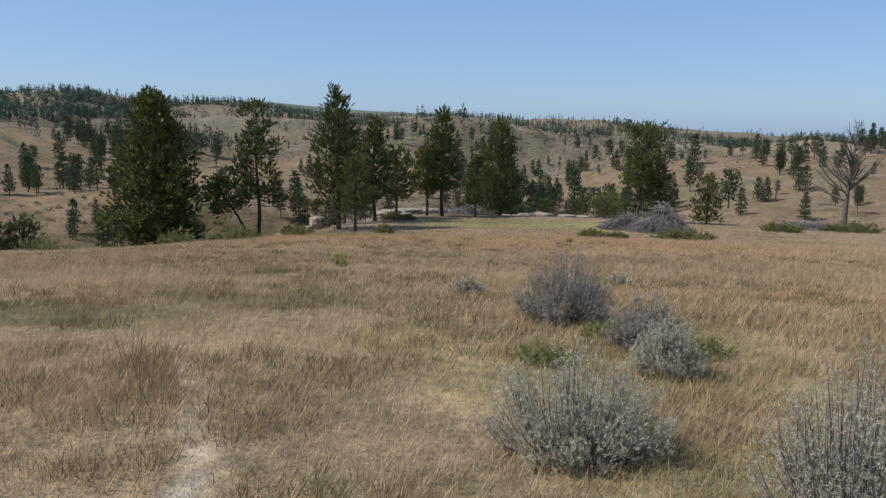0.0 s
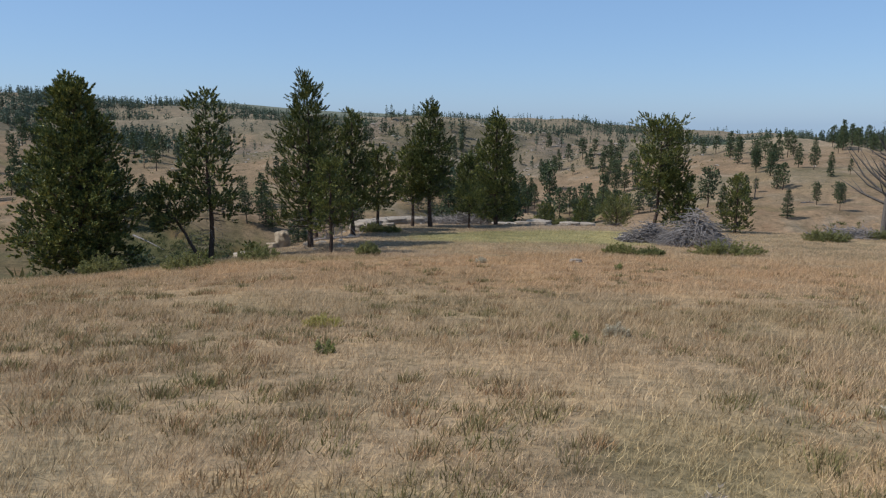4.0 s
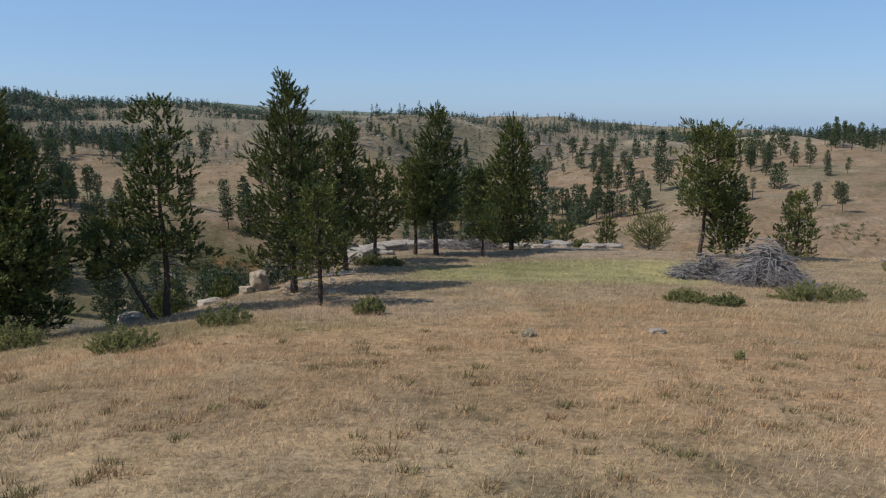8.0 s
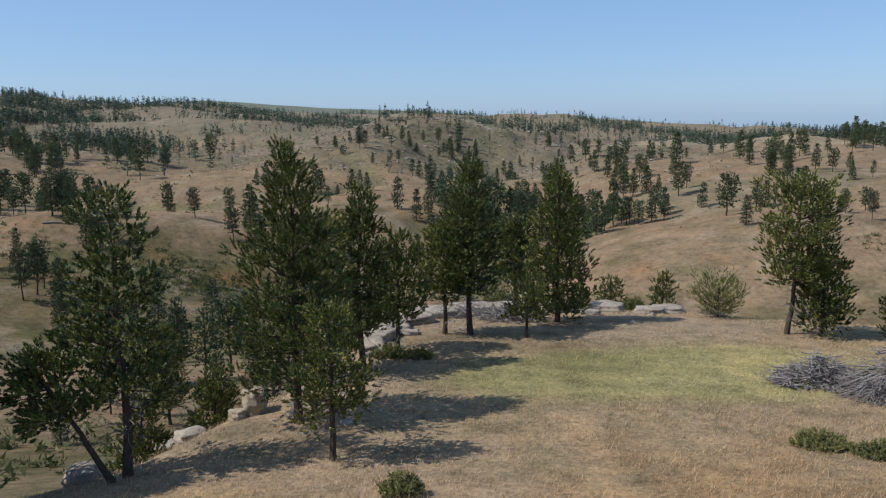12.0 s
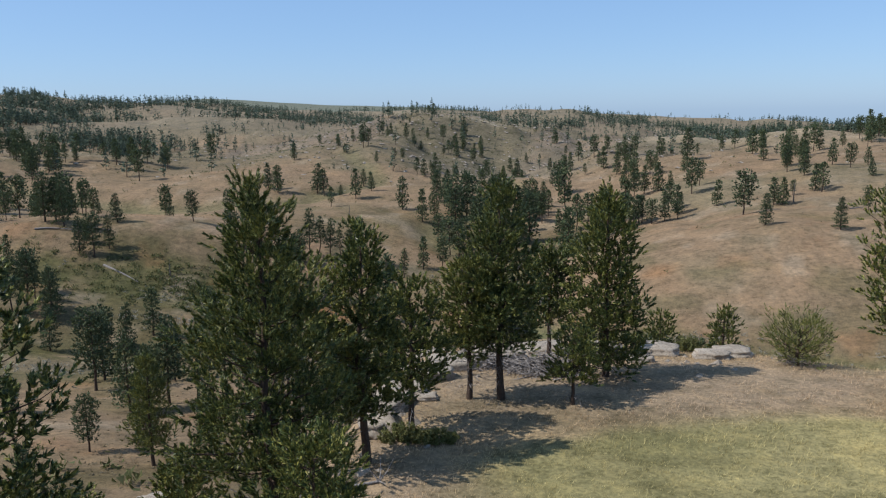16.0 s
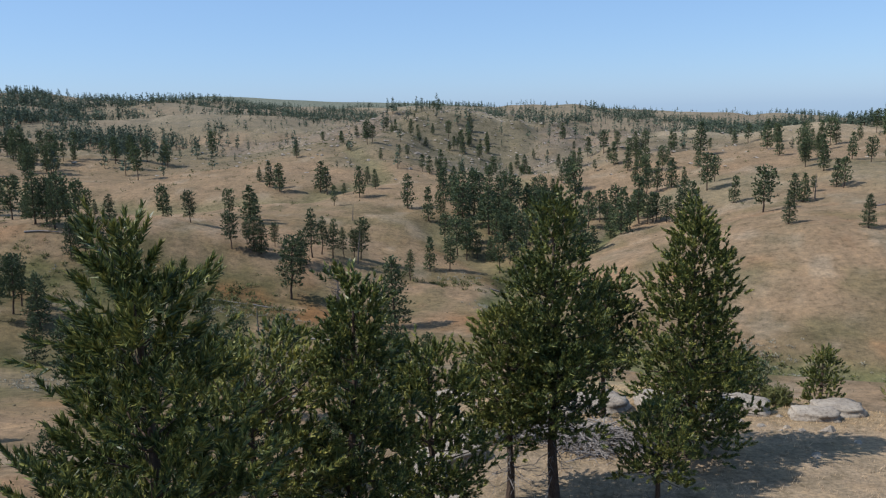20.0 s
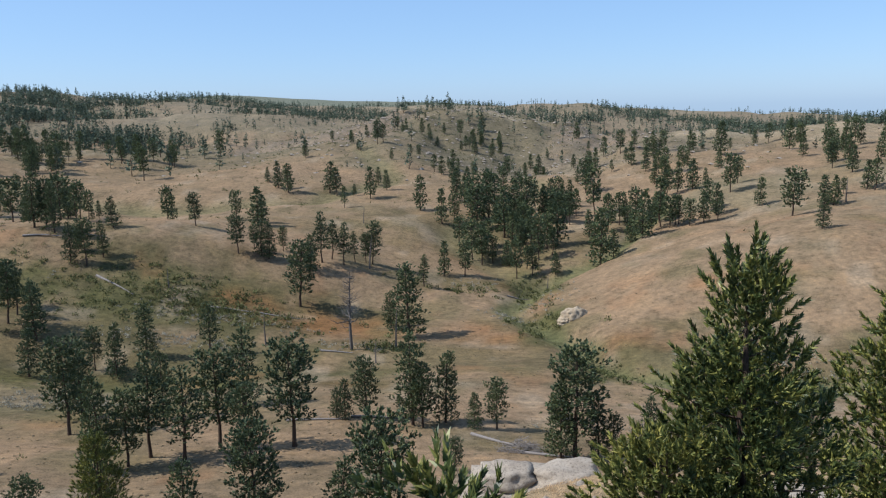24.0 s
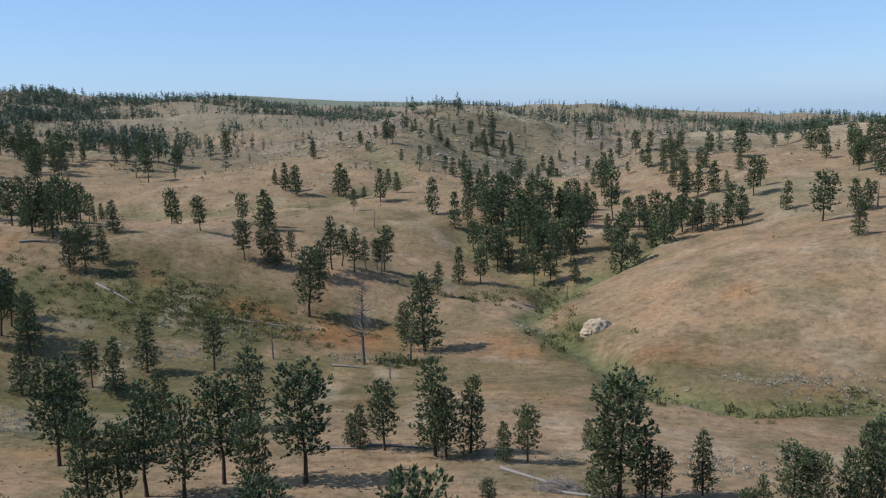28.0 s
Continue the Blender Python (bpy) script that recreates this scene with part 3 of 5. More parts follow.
def ground_cover(x, y):
    """The colour of what covers the ground: dry grass, green hollows, bare earth, rusty patches."""
    def blend(c, colour, k):
        return c + (np.array(colour) - c) * np.clip(k, 0, 1)[:, None]
    s = past_brow(x, y)
    c = np.tile([STRAW], (len(x), 1))
    c = blend(c, (0.285, 0.212, 0.132), ease(-0.1, 0.9, rough(x, y, 38, 101, 4)))
    c = blend(c, (0.245, 0.215, 0.135), ease(0.1, 0.9, rough(x, y, 55, 111, 4)) * 0.7)
    c = blend(c, RUST, ease(0.45, 1.1, rough(x, y, 23, 121, 4)) * 0.14)
    c = blend(c, (0.25, 0.205, 0.125), ease(0.2, 0.8, rough(x, y, 3.1, 131, 3)) * ease(6, -2, s) * 0.6)
    c = blend(c, (0.20, 0.175, 0.085), ease(0.25, 0.9, rough(x, y, 2.4, 161, 3)) * ease(6, -2, s) * 0.55)
    c = blend(c, (0.248, 0.184, 0.112), ease(12, 22, y) * ease(2, -6, s) * 0.75)
    wobble = 1 + 0.5 * rough(x, y, 7, 141, 3)
    for colour, k, cx, cy, rx, ry, turn in VALLEY_PATCHES + VALLEY_PATCHES_B:
        c = blend(c, colour, k * ease(0.15, 0.95, bump(x, y, cx, cy, rx, ry, turn) * wobble))
    for colour, k, cx, cy, rx, ry, turn in MEADOW_PATCHES:
        c = blend(c, colour, k * ease(0.15, 0.8, bump(x, y, cx, cy, rx, ry, turn) * (1 + 0.4 * rough(x, y, 1.6, 151, 3))))
    c = blend(c, MUSTARD, mustard(x, y))
    # small dry, rusty and weedy spots over the valley sides
    spots, weeds = rough(x, y, 9, 191, 3), rough(x, y, 13, 196, 3)
    c = blend(c, (0.32, 0.175, 0.09), ease(0.6, 1.05, spots) * 0.35 * ease(20, 60, s) * ease(330, 250, y))
    c = blend(c, (0.16, 0.145, 0.075), ease(0.3, 0.9, weeds) * 0.55 * ease(10, 40, s) * ease(420, 300, y))
    c = blend(c, (0.40, 0.33, 0.235), ease(0.4, 0.95, -spots) * 0.5 * ease(10, 40, s))
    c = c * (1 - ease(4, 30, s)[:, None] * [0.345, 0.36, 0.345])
    c = blend(c, (0.10, 0.105, 0.05), ease(5.5, 1, off_line(x + 2 * waves(x, y, 9, 65), y, CREEK)) * 0.85 * ease(30, 60, s))
    c = blend(c, (0.13, 0.12, 0.065), ease(9, 2, off_line(x + 3 * waves(x, y, 13, 63), y, UPPER_DRAW)) * 0.7)
    c = blend(c, (0.13, 0.12, 0.065), ease(9, 2, off_line(x + 3 * waves(x, y, 13, 63), y, KNOB_DRAW)) * 0.6)
    c = blend(c, (0.125, 0.108, 0.07), ease(-0.45, 0.35, rough(x, y, 75, 171, 4)) * 0.8 * ease(390, 500, y))
    c = blend(c, (0.34, 0.28, 0.20), ease(0.45, 0.9, rough(x, y, 120, 181, 3)) * 0.6 * ease(390, 500, y))
    # dull grey-brown takes over from 560 m out, grey-green beyond 1560 m
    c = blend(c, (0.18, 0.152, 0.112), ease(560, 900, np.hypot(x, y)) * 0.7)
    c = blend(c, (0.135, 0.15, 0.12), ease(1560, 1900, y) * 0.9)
    return blend(c, (0.44, 0.365, 0.27), trail(x, y))


build_ground()

# ------------------------------------------------------------------ pines on the brow
BROW_PINES = "pines along the brow"
FULL = dict(whorls=22, per=7, clumps=1.8, shoots=6, lobe=0.42, blades=26, width=0.052, length=0.145, shoot=0.33)
FIRM = dict(clumps=1.7, shoots=6.5, lobe=0.42, blades=26, width=0.05, length=0.145, shoot=0.33)
MID = dict(clumps=1.7, shoots=6, lobe=0.42, blades=18, width=0.068, length=0.16, shoot=0.33)
SMALL = dict(shoots=5, clumps=2.4, lobe=0.4, blades=24, width=0.044, length=0.12, shoot=0.25)
pine("tall dense dark green pine at the meadow's edge", -20.2, 47.1, 9.3, 6.6, 11, 0, BROW_PINES, bare=0.05, whorls=28, per=7, point=0.85, clumps=1.8, shoots=7, lobe=0.42, blades=18, width=0.075, length=0.17, shoot=0.35)
pine("pine with bare grey lower limbs beside the brow", -14.6, 49.6, 8.3, 3.8, 12, 40, BROW_PINES, bare=0.28, open_=0.36, whorls=20, point=0.55, twigs=34, **MID)
pine("small pine leaning out over the slope", -14.95, 49.3, 4.4, 2.7, 31, 0, BROW_PINES, lean=-32, bare=0.5, whorls=10, open_=0.2, **MID)
pine("tall full pine with a clean dark trunk", -10.35, 53.5, 9.4, 5.4, 13, 80, BROW_PINES, bare=0.15, point=1.05, rise=0.15, whorls=19, per=6, clumps=1.8, shoots=7, lobe=0.42, blades=46, width=0.031, length=0.14, shoot=0.37)
pine("open forked yellow-green pine on the very brow", -10.9, 59.0, 6.3, 3.6, 33, 0, BROW_PINES, lean=4, leaf=YELLOW_NEEDLES, bare=0.5, open_=0.42, whorls=11, point=0.3, rise=0.25, twigs=54, **FIRM)
pine("dense pine close behind the tallest one", -8.7, 60.0, 7.6, 3.1, 17, 10, BROW_PINES, bare=0.2, whorls=19, open_=0.12, point=0.85, rise=0.08, **FIRM)
pine("young slender pine on the edge of the meadow", -8.45, 49.7, 4.7, 2.4, 18, 30, BROW_PINES, bare=0.3, whorls=12, point=0.55, twigs=18, **SMALL)
pine("middle-sized dark pine beside pale rock", -7.35, 62.8, 5.4, 2.9, 19, 0, BROW_PINES, bare=0.28, whorls=14, open_=0.12, point=0.6, rise=0.1, **FIRM)
pine("slim yellowish pine with bare lower twigs", -5.2, 66.3, 5.5, 2.9, 20, 0, BROW_PINES, bare=0.34, open_=0.2, whorls=13, twigs=34, point=0.5, rise=0.1, leaf=YELLOW_NEEDLES, **FIRM)
pine("tall pine with a straight bare lower trunk", -3.9, 66.4, 8.7, 3.7, 14, 0, BROW_PINES, bare=0.27, whorls=18, per=6, point=0.9, twigs=44, clumps=1.8, shoots=7, lobe=0.42, blades=28, width=0.047, length=0.145, shoot=0.33)
pine("thin pale green pine behind the outcrop", -0.9, 75.0, 5.6, 2.8, 21, 0, BROW_PINES, bare=0.36, whorls=13, point=0.5, **MID)
pine("broad dense pine with limbs down to the ground", 1.0, 69.8, 8.2, 4.8, 15, 0, BROW_PINES, bare=0.07, point=0.9, rise=0.05, **FULL)
pine("very small dark pine with a crooked stem", -1.1, 65.6, 2.6, 1.9, 22, 0, BROW_PINES, bare=0.4, whorls=7, point=0.4, twigs=16, **SMALL)
pine("round-topped pine above a pile of dead branches", 12.2, 66.6, 7.4, 4.2, 16, 0, BROW_PINES, lean=3, bare=0.36, whorls=15, dome=True, rise=0.0, open_=0.1, twigs=26, **FIRM)
pine("short dark pine beside the round-topped one", 13.7, 66.2, 4.1, 2.7, 23, 0, BROW_PINES, bare=0.14, whorls=12, point=0.5, **MID)
pine("small conical pine past the branch pile", 17.6, 65.5, 3.9, 2.8, 24, 0, BROW_PINES, bare=0.08, whorls=11, **SMALL)
pine("sapling pine at the rock rim", 8.7, 77.4, 2.3, 1.7, 25, 0, BROW_PINES, bare=0.08, whorls=8, point=0.6, twigs=0, **SMALL)
pine("sapling pine growing between rocks", 5.6, 78.5, 2.0, 1.7, 26, 0, BROW_PINES, bare=0.08, whorls=7, point=0.6, twigs=0, **SMALL)
pine("feathery yellow-green juniper on the rim", 10.6, 72.4, 1.7, 3.2, 27, 0, "", name="juniper_bush", bare=0.03, whorls=9, per=8, point=0.3, twigs=46, rise=0.35, open_=0.2, leaf=YELLOW_NEEDLES, shoots=4, clumps=2.2, blades=22, width=0.022, length=0.13, shoot=0.34)
pine("pine on the slope below the brow", -16.3, 63.8, 5.0, 3.1, 28, 0, BROW_PINES, bare=0.2, whorls=13, **MID)
pine("pine on the slope below the brow", -18.5, 60.5, 4.6, 3.0, 29, 0, BROW_PINES, bare=0.15, whorls=12, **MID)
pine("pine on the slope below the brow", -32, 100, 9.8, 4.6, 30, 0, BROW_PINES, bare=0.2, whorls=18, shoots=5, blades=30, width=0.04, length=0.22)

for n, (x, y, h) in enumerate(((-34, 52, 6.5), (-32.5, 53.5, 6.0), (-40, 60, 7.5), (-46, 66, 8.0), (-52, 80, 8.0), (-60, 92, 8.0))):
    pine("slender dark pine on the shaded slope below the brow", x, y, h, 2.8, 300 + n, 0, "pines below the brow", bare=0.3, whorls=14, shoots=4, blades=22, width=0.05, length=0.22, point=0.5)

# ------------------------------------------------------------------ pines in the valley
SLOPE_PINES = (
    (-57.4, 144.3, 11.6), (-59.6, 152.4, 10.8), (-45.4, 127.7, 10.1), (-43.7, 129.6, 8.1), (-42.4, 132.5, 11.4), (-48.9, 152.6, 9.5),
    (-38.1, 130.8, 10.2), (-36.5, 136.9, 10.8), (-31.1, 128.7, 8.4), (-40.2, 159.7, 11.4), (-28.4, 137.8, 12.0), (-25.8, 151.0, 4.3),
    (-24.6, 150.3, 5.6), (-21.6, 149.4, 8.1), (-15.7, 147.5, 11.8), (-14.4, 146.6, 7.8), (-11.7, 149.0, 9.3), (-8.1, 145.4, 4.7),
    (-5.3, 146.3, 6.3), (-18.2, 127.5, 3.9), (-10.0, 127.5, 3.5), (2.4, 153.6, 3.9), (0.9, 133.1, 8.6), (2.4, 133.2, 12.0),
    (4.9, 133.8, 6.8), (6.6, 134.3, 4.9), (11.0, 136.3, 6.8), (16.5, 128.5, 7.0), (17.9, 127.3, 6.6), (13.1, 125.8, 5.1),
)
SLOPE_PINES_b = (
    (11.6, 125.5, 3.7), (24.1, 129.9, 9.7), (21.1, 127.9, 7.2), (26.9, 133.6, 8.6),
)
LOWER_PINES = (
    (-34.6, 105.3, 7.5), (-28.8, 105.6, 6.8), (-24.0, 106.3, 9.2), (-18.2, 108.0, 6.7), (-14.8, 102.1, 11.0), (-39.8, 104.9, 5.4),
)
VALLEY_PINES = (
    (-87.3, 191.9, 11.1), (-81.6, 178.7, 8.3), (-66.9, 191.3, 9.9), (-68.6, 182.8, 9.8), (-73.3, 184.6, 7.4), (-56.4, 194.6, 10.0),
    (-100.2, 206.5, 8.9), (-96.1, 201.7, 9.1), (-98.4, 229.1, 9.6), (-95.0, 229.0, 10.3), (-92.9, 233.1, 8.8), (-98.8, 233.8, 5.4),
    (-112.1, 240.1, 13.1), (-182.3, 357.3, 8.0), (-109.7, 241.3, 11.8), (-131.7, 290.5, 14.1), (-106.2, 238.0, 11.9), (-156.2, 324.6, 11.6),
    (-96.3, 247.4, 7.7), (-136.1, 324.6, 6.1), (-136.0, 319.6, 4.7), (-96.5, 283.8, 10.4), (-79.3, 257.9, 8.4), (-79.2, 294.5, 8.8),
    (-64.9, 245.2, 9.0), (-70.4, 286.0, 11.2), (-70.4, 291.5, 8.3), (-62.2, 250.2, 5.8), (-59.6, 247.0, 8.8), (-57.8, 246.8, 9.1),
)
VALLEY_PINES_b = (
    (-55.9, 254.2, 6.3), (-47.0, 230.1, 14.6), (-47.5, 246.0, 9.0), (-45.2, 250.2, 12.7), (-43.5, 254.7, 10.1), (-40.0, 251.9, 10.7),
    (-38.0, 257.3, 8.1), (-33.9, 261.1, 11.2), (-35.7, 261.5, 7.7), (-21.0, 215.0, 15.7), (-25.9, 224.5, 8.4), (-20.0, 254.1, 8.4),
    (-15.1, 266.1, 9.3), (-9.5, 267.1, 9.3), (-4.6, 284.3, 10.8), (-11.2, 297.5, 9.0), (-7.3, 286.1, 11.4), (-1.3, 286.2, 7.9),
)
GULLY_PINES = (
    (-24.9, 328.2, 11.9), (-17.0, 311.7, 11.1), (-12.9, 316.3, 9.2), (-5.4, 311.3, 14.7), (-1.2, 329.2, 15.4), (2.9, 303.3, 16.0),
    (-7.0, 323.9, 13.6), (1.7, 338.8, 13.9), (8.0, 338.9, 12.2), (11.3, 320.7, 14.9), (16.8, 321.2, 11.1), (12.1, 284.0, 12.8),
    (10.9, 296.9, 11.0), (15.4, 292.6, 10.0), (8.1, 292.5, 9.2), (18.9, 294.5, 16.0), (24.2, 318.8, 9.5), (28.8, 276.3, 15.9),
    (35.2, 327.4, 16.9), (38.5, 371.7, 13.3), (40.4, 311.4, 10.7), (46.6, 315.8, 10.8), (43.7, 291.3, 14.3), (51.2, 301.2, 15.7),
    (53.4, 298.5, 9.3), (56.8, 300.8, 9.3), (35.9, 305.9, 12.2), (28.7, 328.0, 9.5), (63.6, 344.0, 9.0), (68.2, 347.0, 11.1),
)
GULLY_PINES_b = (
    (73.3, 346.1, 11.1), (79.8, 352.7, 6.2), (80.5, 326.5, 12.5), (87.3, 339.8, 8.8), (81.9, 302.7, 8.5), (80.7, 274.5, 12.7),
    (75.1, 242.8, 8.3), (94.1, 285.8, 8.7), (95.9, 283.8, 8.5), (104.5, 296.6, 4.9), (-1.1, 360.5, 9.6), (-9.7, 336.3, 10.6),
    (-12.6, 345.1, 10.1), (11.8, 378.2, 9.0), (5.9, 371.8, 9.9),
)
HILL_PINES = (
    (102.1, 434.7, 4.0), (100.4, 401.6, 14.3), (110.8, 421.9, 5.6), (130.9, 447.3, 7.3), (138.5, 450.3, 10.0), (134.7, 465.7, 4.8),
    (126.3, 379.9, 9.3), (127.1, 359.1, 12.5), (119.7, 338.8, 10.1), (131.0, 350.7, 10.4), (147.1, 390.9, 8.0), (-82.8, 365.2, 10.3),
    (-88.9, 374.2, 6.1), (-79.6, 367.5, 7.1), (-77.5, 359.1, 10.7), (-85.8, 437.5, 8.6), (-62.4, 365.5, 12.4), (-59.4, 362.9, 11.3),
    (-51.1, 327.9, 7.5), (-51.4, 353.5, 4.6), (-44.6, 348.2, 11.7), (-45.7, 387.2, 7.5), (-39.7, 361.6, 7.9), (-62.5, 454.1, 4.8),
    (-52.8, 454.4, 11.7), (-64.0, 502.5, 6.9), (-50.3, 457.2, 9.0), (-34.0, 560.9, 4.2), (-22.0, 576.9, 6.1), (-19.9, 597.9, 5.7),
)
HILL_PINES_b = (
    (-28.3, 499.3, 5.3), (-24.7, 500.9, 5.2), (0.6, 553.1, 11.1), (-11.6, 504.4, 5.4), (-3.9, 500.8, 8.4), (-0.2, 528.3, 5.6),
    (10.6, 515.8, 5.4), (5.3, 498.8, 7.7), (26.1, 493.2, 7.6), (28.2, 465.2, 10.6), (36.2, 503.1, 5.9), (-35.5, 441.1, 5.4),
    (-31.3, 438.2, 6.4), (-23.2, 412.9, 8.0), (-19.7, 407.7, 7.9), (-14.5, 374.0, 9.3), (-12.2, 359.3, 9.9), (-9.0, 366.3, 9.1),
    (72.0, 399.4, 4.8), (63.4, 432.4, 10.4), (69.1, 429.8, 8.6), (49.6, 418.8, 8.8), (61.5, 518.1, 5.8), (54.5, 405.1, 5.6),
    (37.5, 387.4, 6.9), (42.3, 437.6, 6.6),
)
FAR_SLOPE_PINES = (
    (113.7, 301.1, 8.7), (114.7, 298.3, 10.0), (106.8, 252.8, 6.8), (120.7, 268.9, 6.8), (109.2, 242.8, 7.5), (91.1, 235.4, 8.2),
    (119.3, 337.9, 9.2), (120.3, 325.1, 9.0), (138.5, 343.5, 10.0), (140.7, 333.7, 8.7), (152.2, 343.4, 6.7), (147.0, 436.6, 8.6),
    (136.2, 308.5, 6.0), (145.3, 312.9, 6.1),
)
LEFT_PINES = (
    (-207.7, 347.4, 10.3), (-205.3, 349.9, 8.9), (-170.6, 310.9, 13.1), (-167.5, 312.8, 13.2), (-170.1, 323.7, 13.2), (-144.3, 286.5, 12.5),
    (-197.0, 395.6, 13.4), (-139.7, 260.7, 8.4),
)
LEFT_SLOPE_PINES = (
    (-57.4, 123.1, 4.8), (-37.1, 89.3, 4.2), (-89.4, 195.1, 9.9), (-95.1, 196.8, 11.4), (-95.9, 192.5, 10.8),
)


def grove(seed, n, x0, x1, y0, y1, low, high, clump, least):
    """Places for pines that stand thick together: x, y, height."""
    rng, places = np.random.default_rng(seed), []
    while len(places) < n:
        x, y = rng.uniform(x0, x1), rng.uniform(y0, y1)
        if waves(x, y, clump, seed) > least and all(math.hypot(x - a, y - b) > 2.5 for a, b, _ in places):
            places.append((x, y, rng.uniform(low, high)))
    return tuple(places)


def valley_pines():
    """Six grown pines, set out again and again over the valley."""
    shapes, plain = [], []
    for k, (h, wide, bare, point, open_) in enumerate(((9.5, 4.0, 0.14, 0.75, 0.1), (9.0, 3.6, 0.24, 0.0, 0.2), (9.0, 4.4, 0.08, 0.9, 0.0), (8.5, 3.2, 0.3, 0.0, 0.25), (9.0, 3.8, 0.1, 0.7, 0.05), (9.0, 3.0, 0.28, 0.7, 0.35))):
        for kept, shoots, blades, length, width, shoot, step in ((shapes, 3.4, 7, 0.24, 0.14, 0.34, 2), (plain, 1.8, 4, 0.38, 0.31, 0.4, 4)):
            rng = np.random.default_rng(400 + k)
            wood, dead, crown = grow_pine(rng, h, wide, bare, whorls=18 if kept is shapes else 14, per=6, clumps=1.7, shoots=shoots, blades=blades, length=length, width=width, shoot=shoot, open_=open_, sides=5, point=point, dome=not point, twigs=0, step=step)
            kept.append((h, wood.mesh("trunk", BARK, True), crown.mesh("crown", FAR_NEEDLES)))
    rng = random.Random(9)
    looks = (("dark green pine on the near slope of the valley", "pines on the near slope", SLOPE_PINES + SLOPE_PINES_b + LOWER_PINES + LEFT_SLOPE_PINES),
             ("dark green pine on the grassy valley spur", "pines on the valley spur", VALLEY_PINES + VALLEY_PINES_b),
             ("dark green pine in the dry gully", "pines in the gully", GULLY_PINES + GULLY_PINES_b + grove(3, 42, -8, 36, 272, 350, 6, 11, 14, -0.1) + grove(4, 14, 36, 70, 290, 330, 6, 10, 12, 0.0)),
             ("dark pine on the far dry hillside", "pines on the far hillside", HILL_PINES + HILL_PINES_b + FAR_SLOPE_PINES + LEFT_PINES))
    for label, group, places in looks:
        for x, y, h in places:
            tall, trunk, crown = rng.choice(shapes if y < 262 else plain)
            size = h / tall
            tree = tagged(new("pine_tree"), label, "tree", group)
            fat = size * rng.uniform(0.92, 1.22)
            tree.matrix_basis = pose(x, y, ground_z(x, y) - 0.1, 0, rng.gauss(0, 2), rng.uniform(0, 360)) @ Matrix.Diagonal((fat, fat, size, 1))
            child("trunk", trunk, tree)
            child("crown", crown, tree)
    # groves on the far slopes, too thick to tell apart
    grown = (Pile(), Pile())
    places = grove(5, 46, -270, -140, 385, 520, 8, 15, 30, 0.2) + grove(6, 18, 60, 120, 350, 430, 6, 11, 18, 0.2) + grove(7, 26, 130, 230, 400, 490, 8, 13, 24, 0.15) + grove(8, 22, -185, -100, 235, 345, 7, 13, 24, 0.1) + grove(9, 40, -90, 60, 420, 560, 5, 10, 40, 0.1) + grove(10, 20, -195, -95, 130, 228, 6, 11, 20, -0.2)
    for x, y, h in places:
        tall, trunk, crown = rng.choice(plain)
        a, size, foot = rng.uniform(0, 6.3), h / tall, np.array([x, y, ground_z(x, y) - 0.1])
        spin = np.array([[math.cos(a), math.sin(a), 0], [-math.sin(a), math.cos(a), 0], [0, 0, 1]]) * size
        for me, corners, pile in ((trunk, 4, grown[0]), (crown, 3, grown[1])):
            v, f = np.empty(len(me.vertices) * 3, np.float32), np.empty(len(me.loops), np.int32)
            me.vertices.foreach_get("co", v)
            me.loops.foreach_get("vertex_index", f)
            pile.add(v.reshape(-1, 3) @ spin + foot, f.reshape(-1, corners))
    woods_ = tagged(new("hillside_groves"), "thick groves of dark pines on the far slopes", "woods", kind="stuff")
    child("trunk", grown[0].mesh("grove_trunks", BARK, True), woods_)
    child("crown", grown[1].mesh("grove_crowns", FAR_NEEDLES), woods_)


valley_pines()

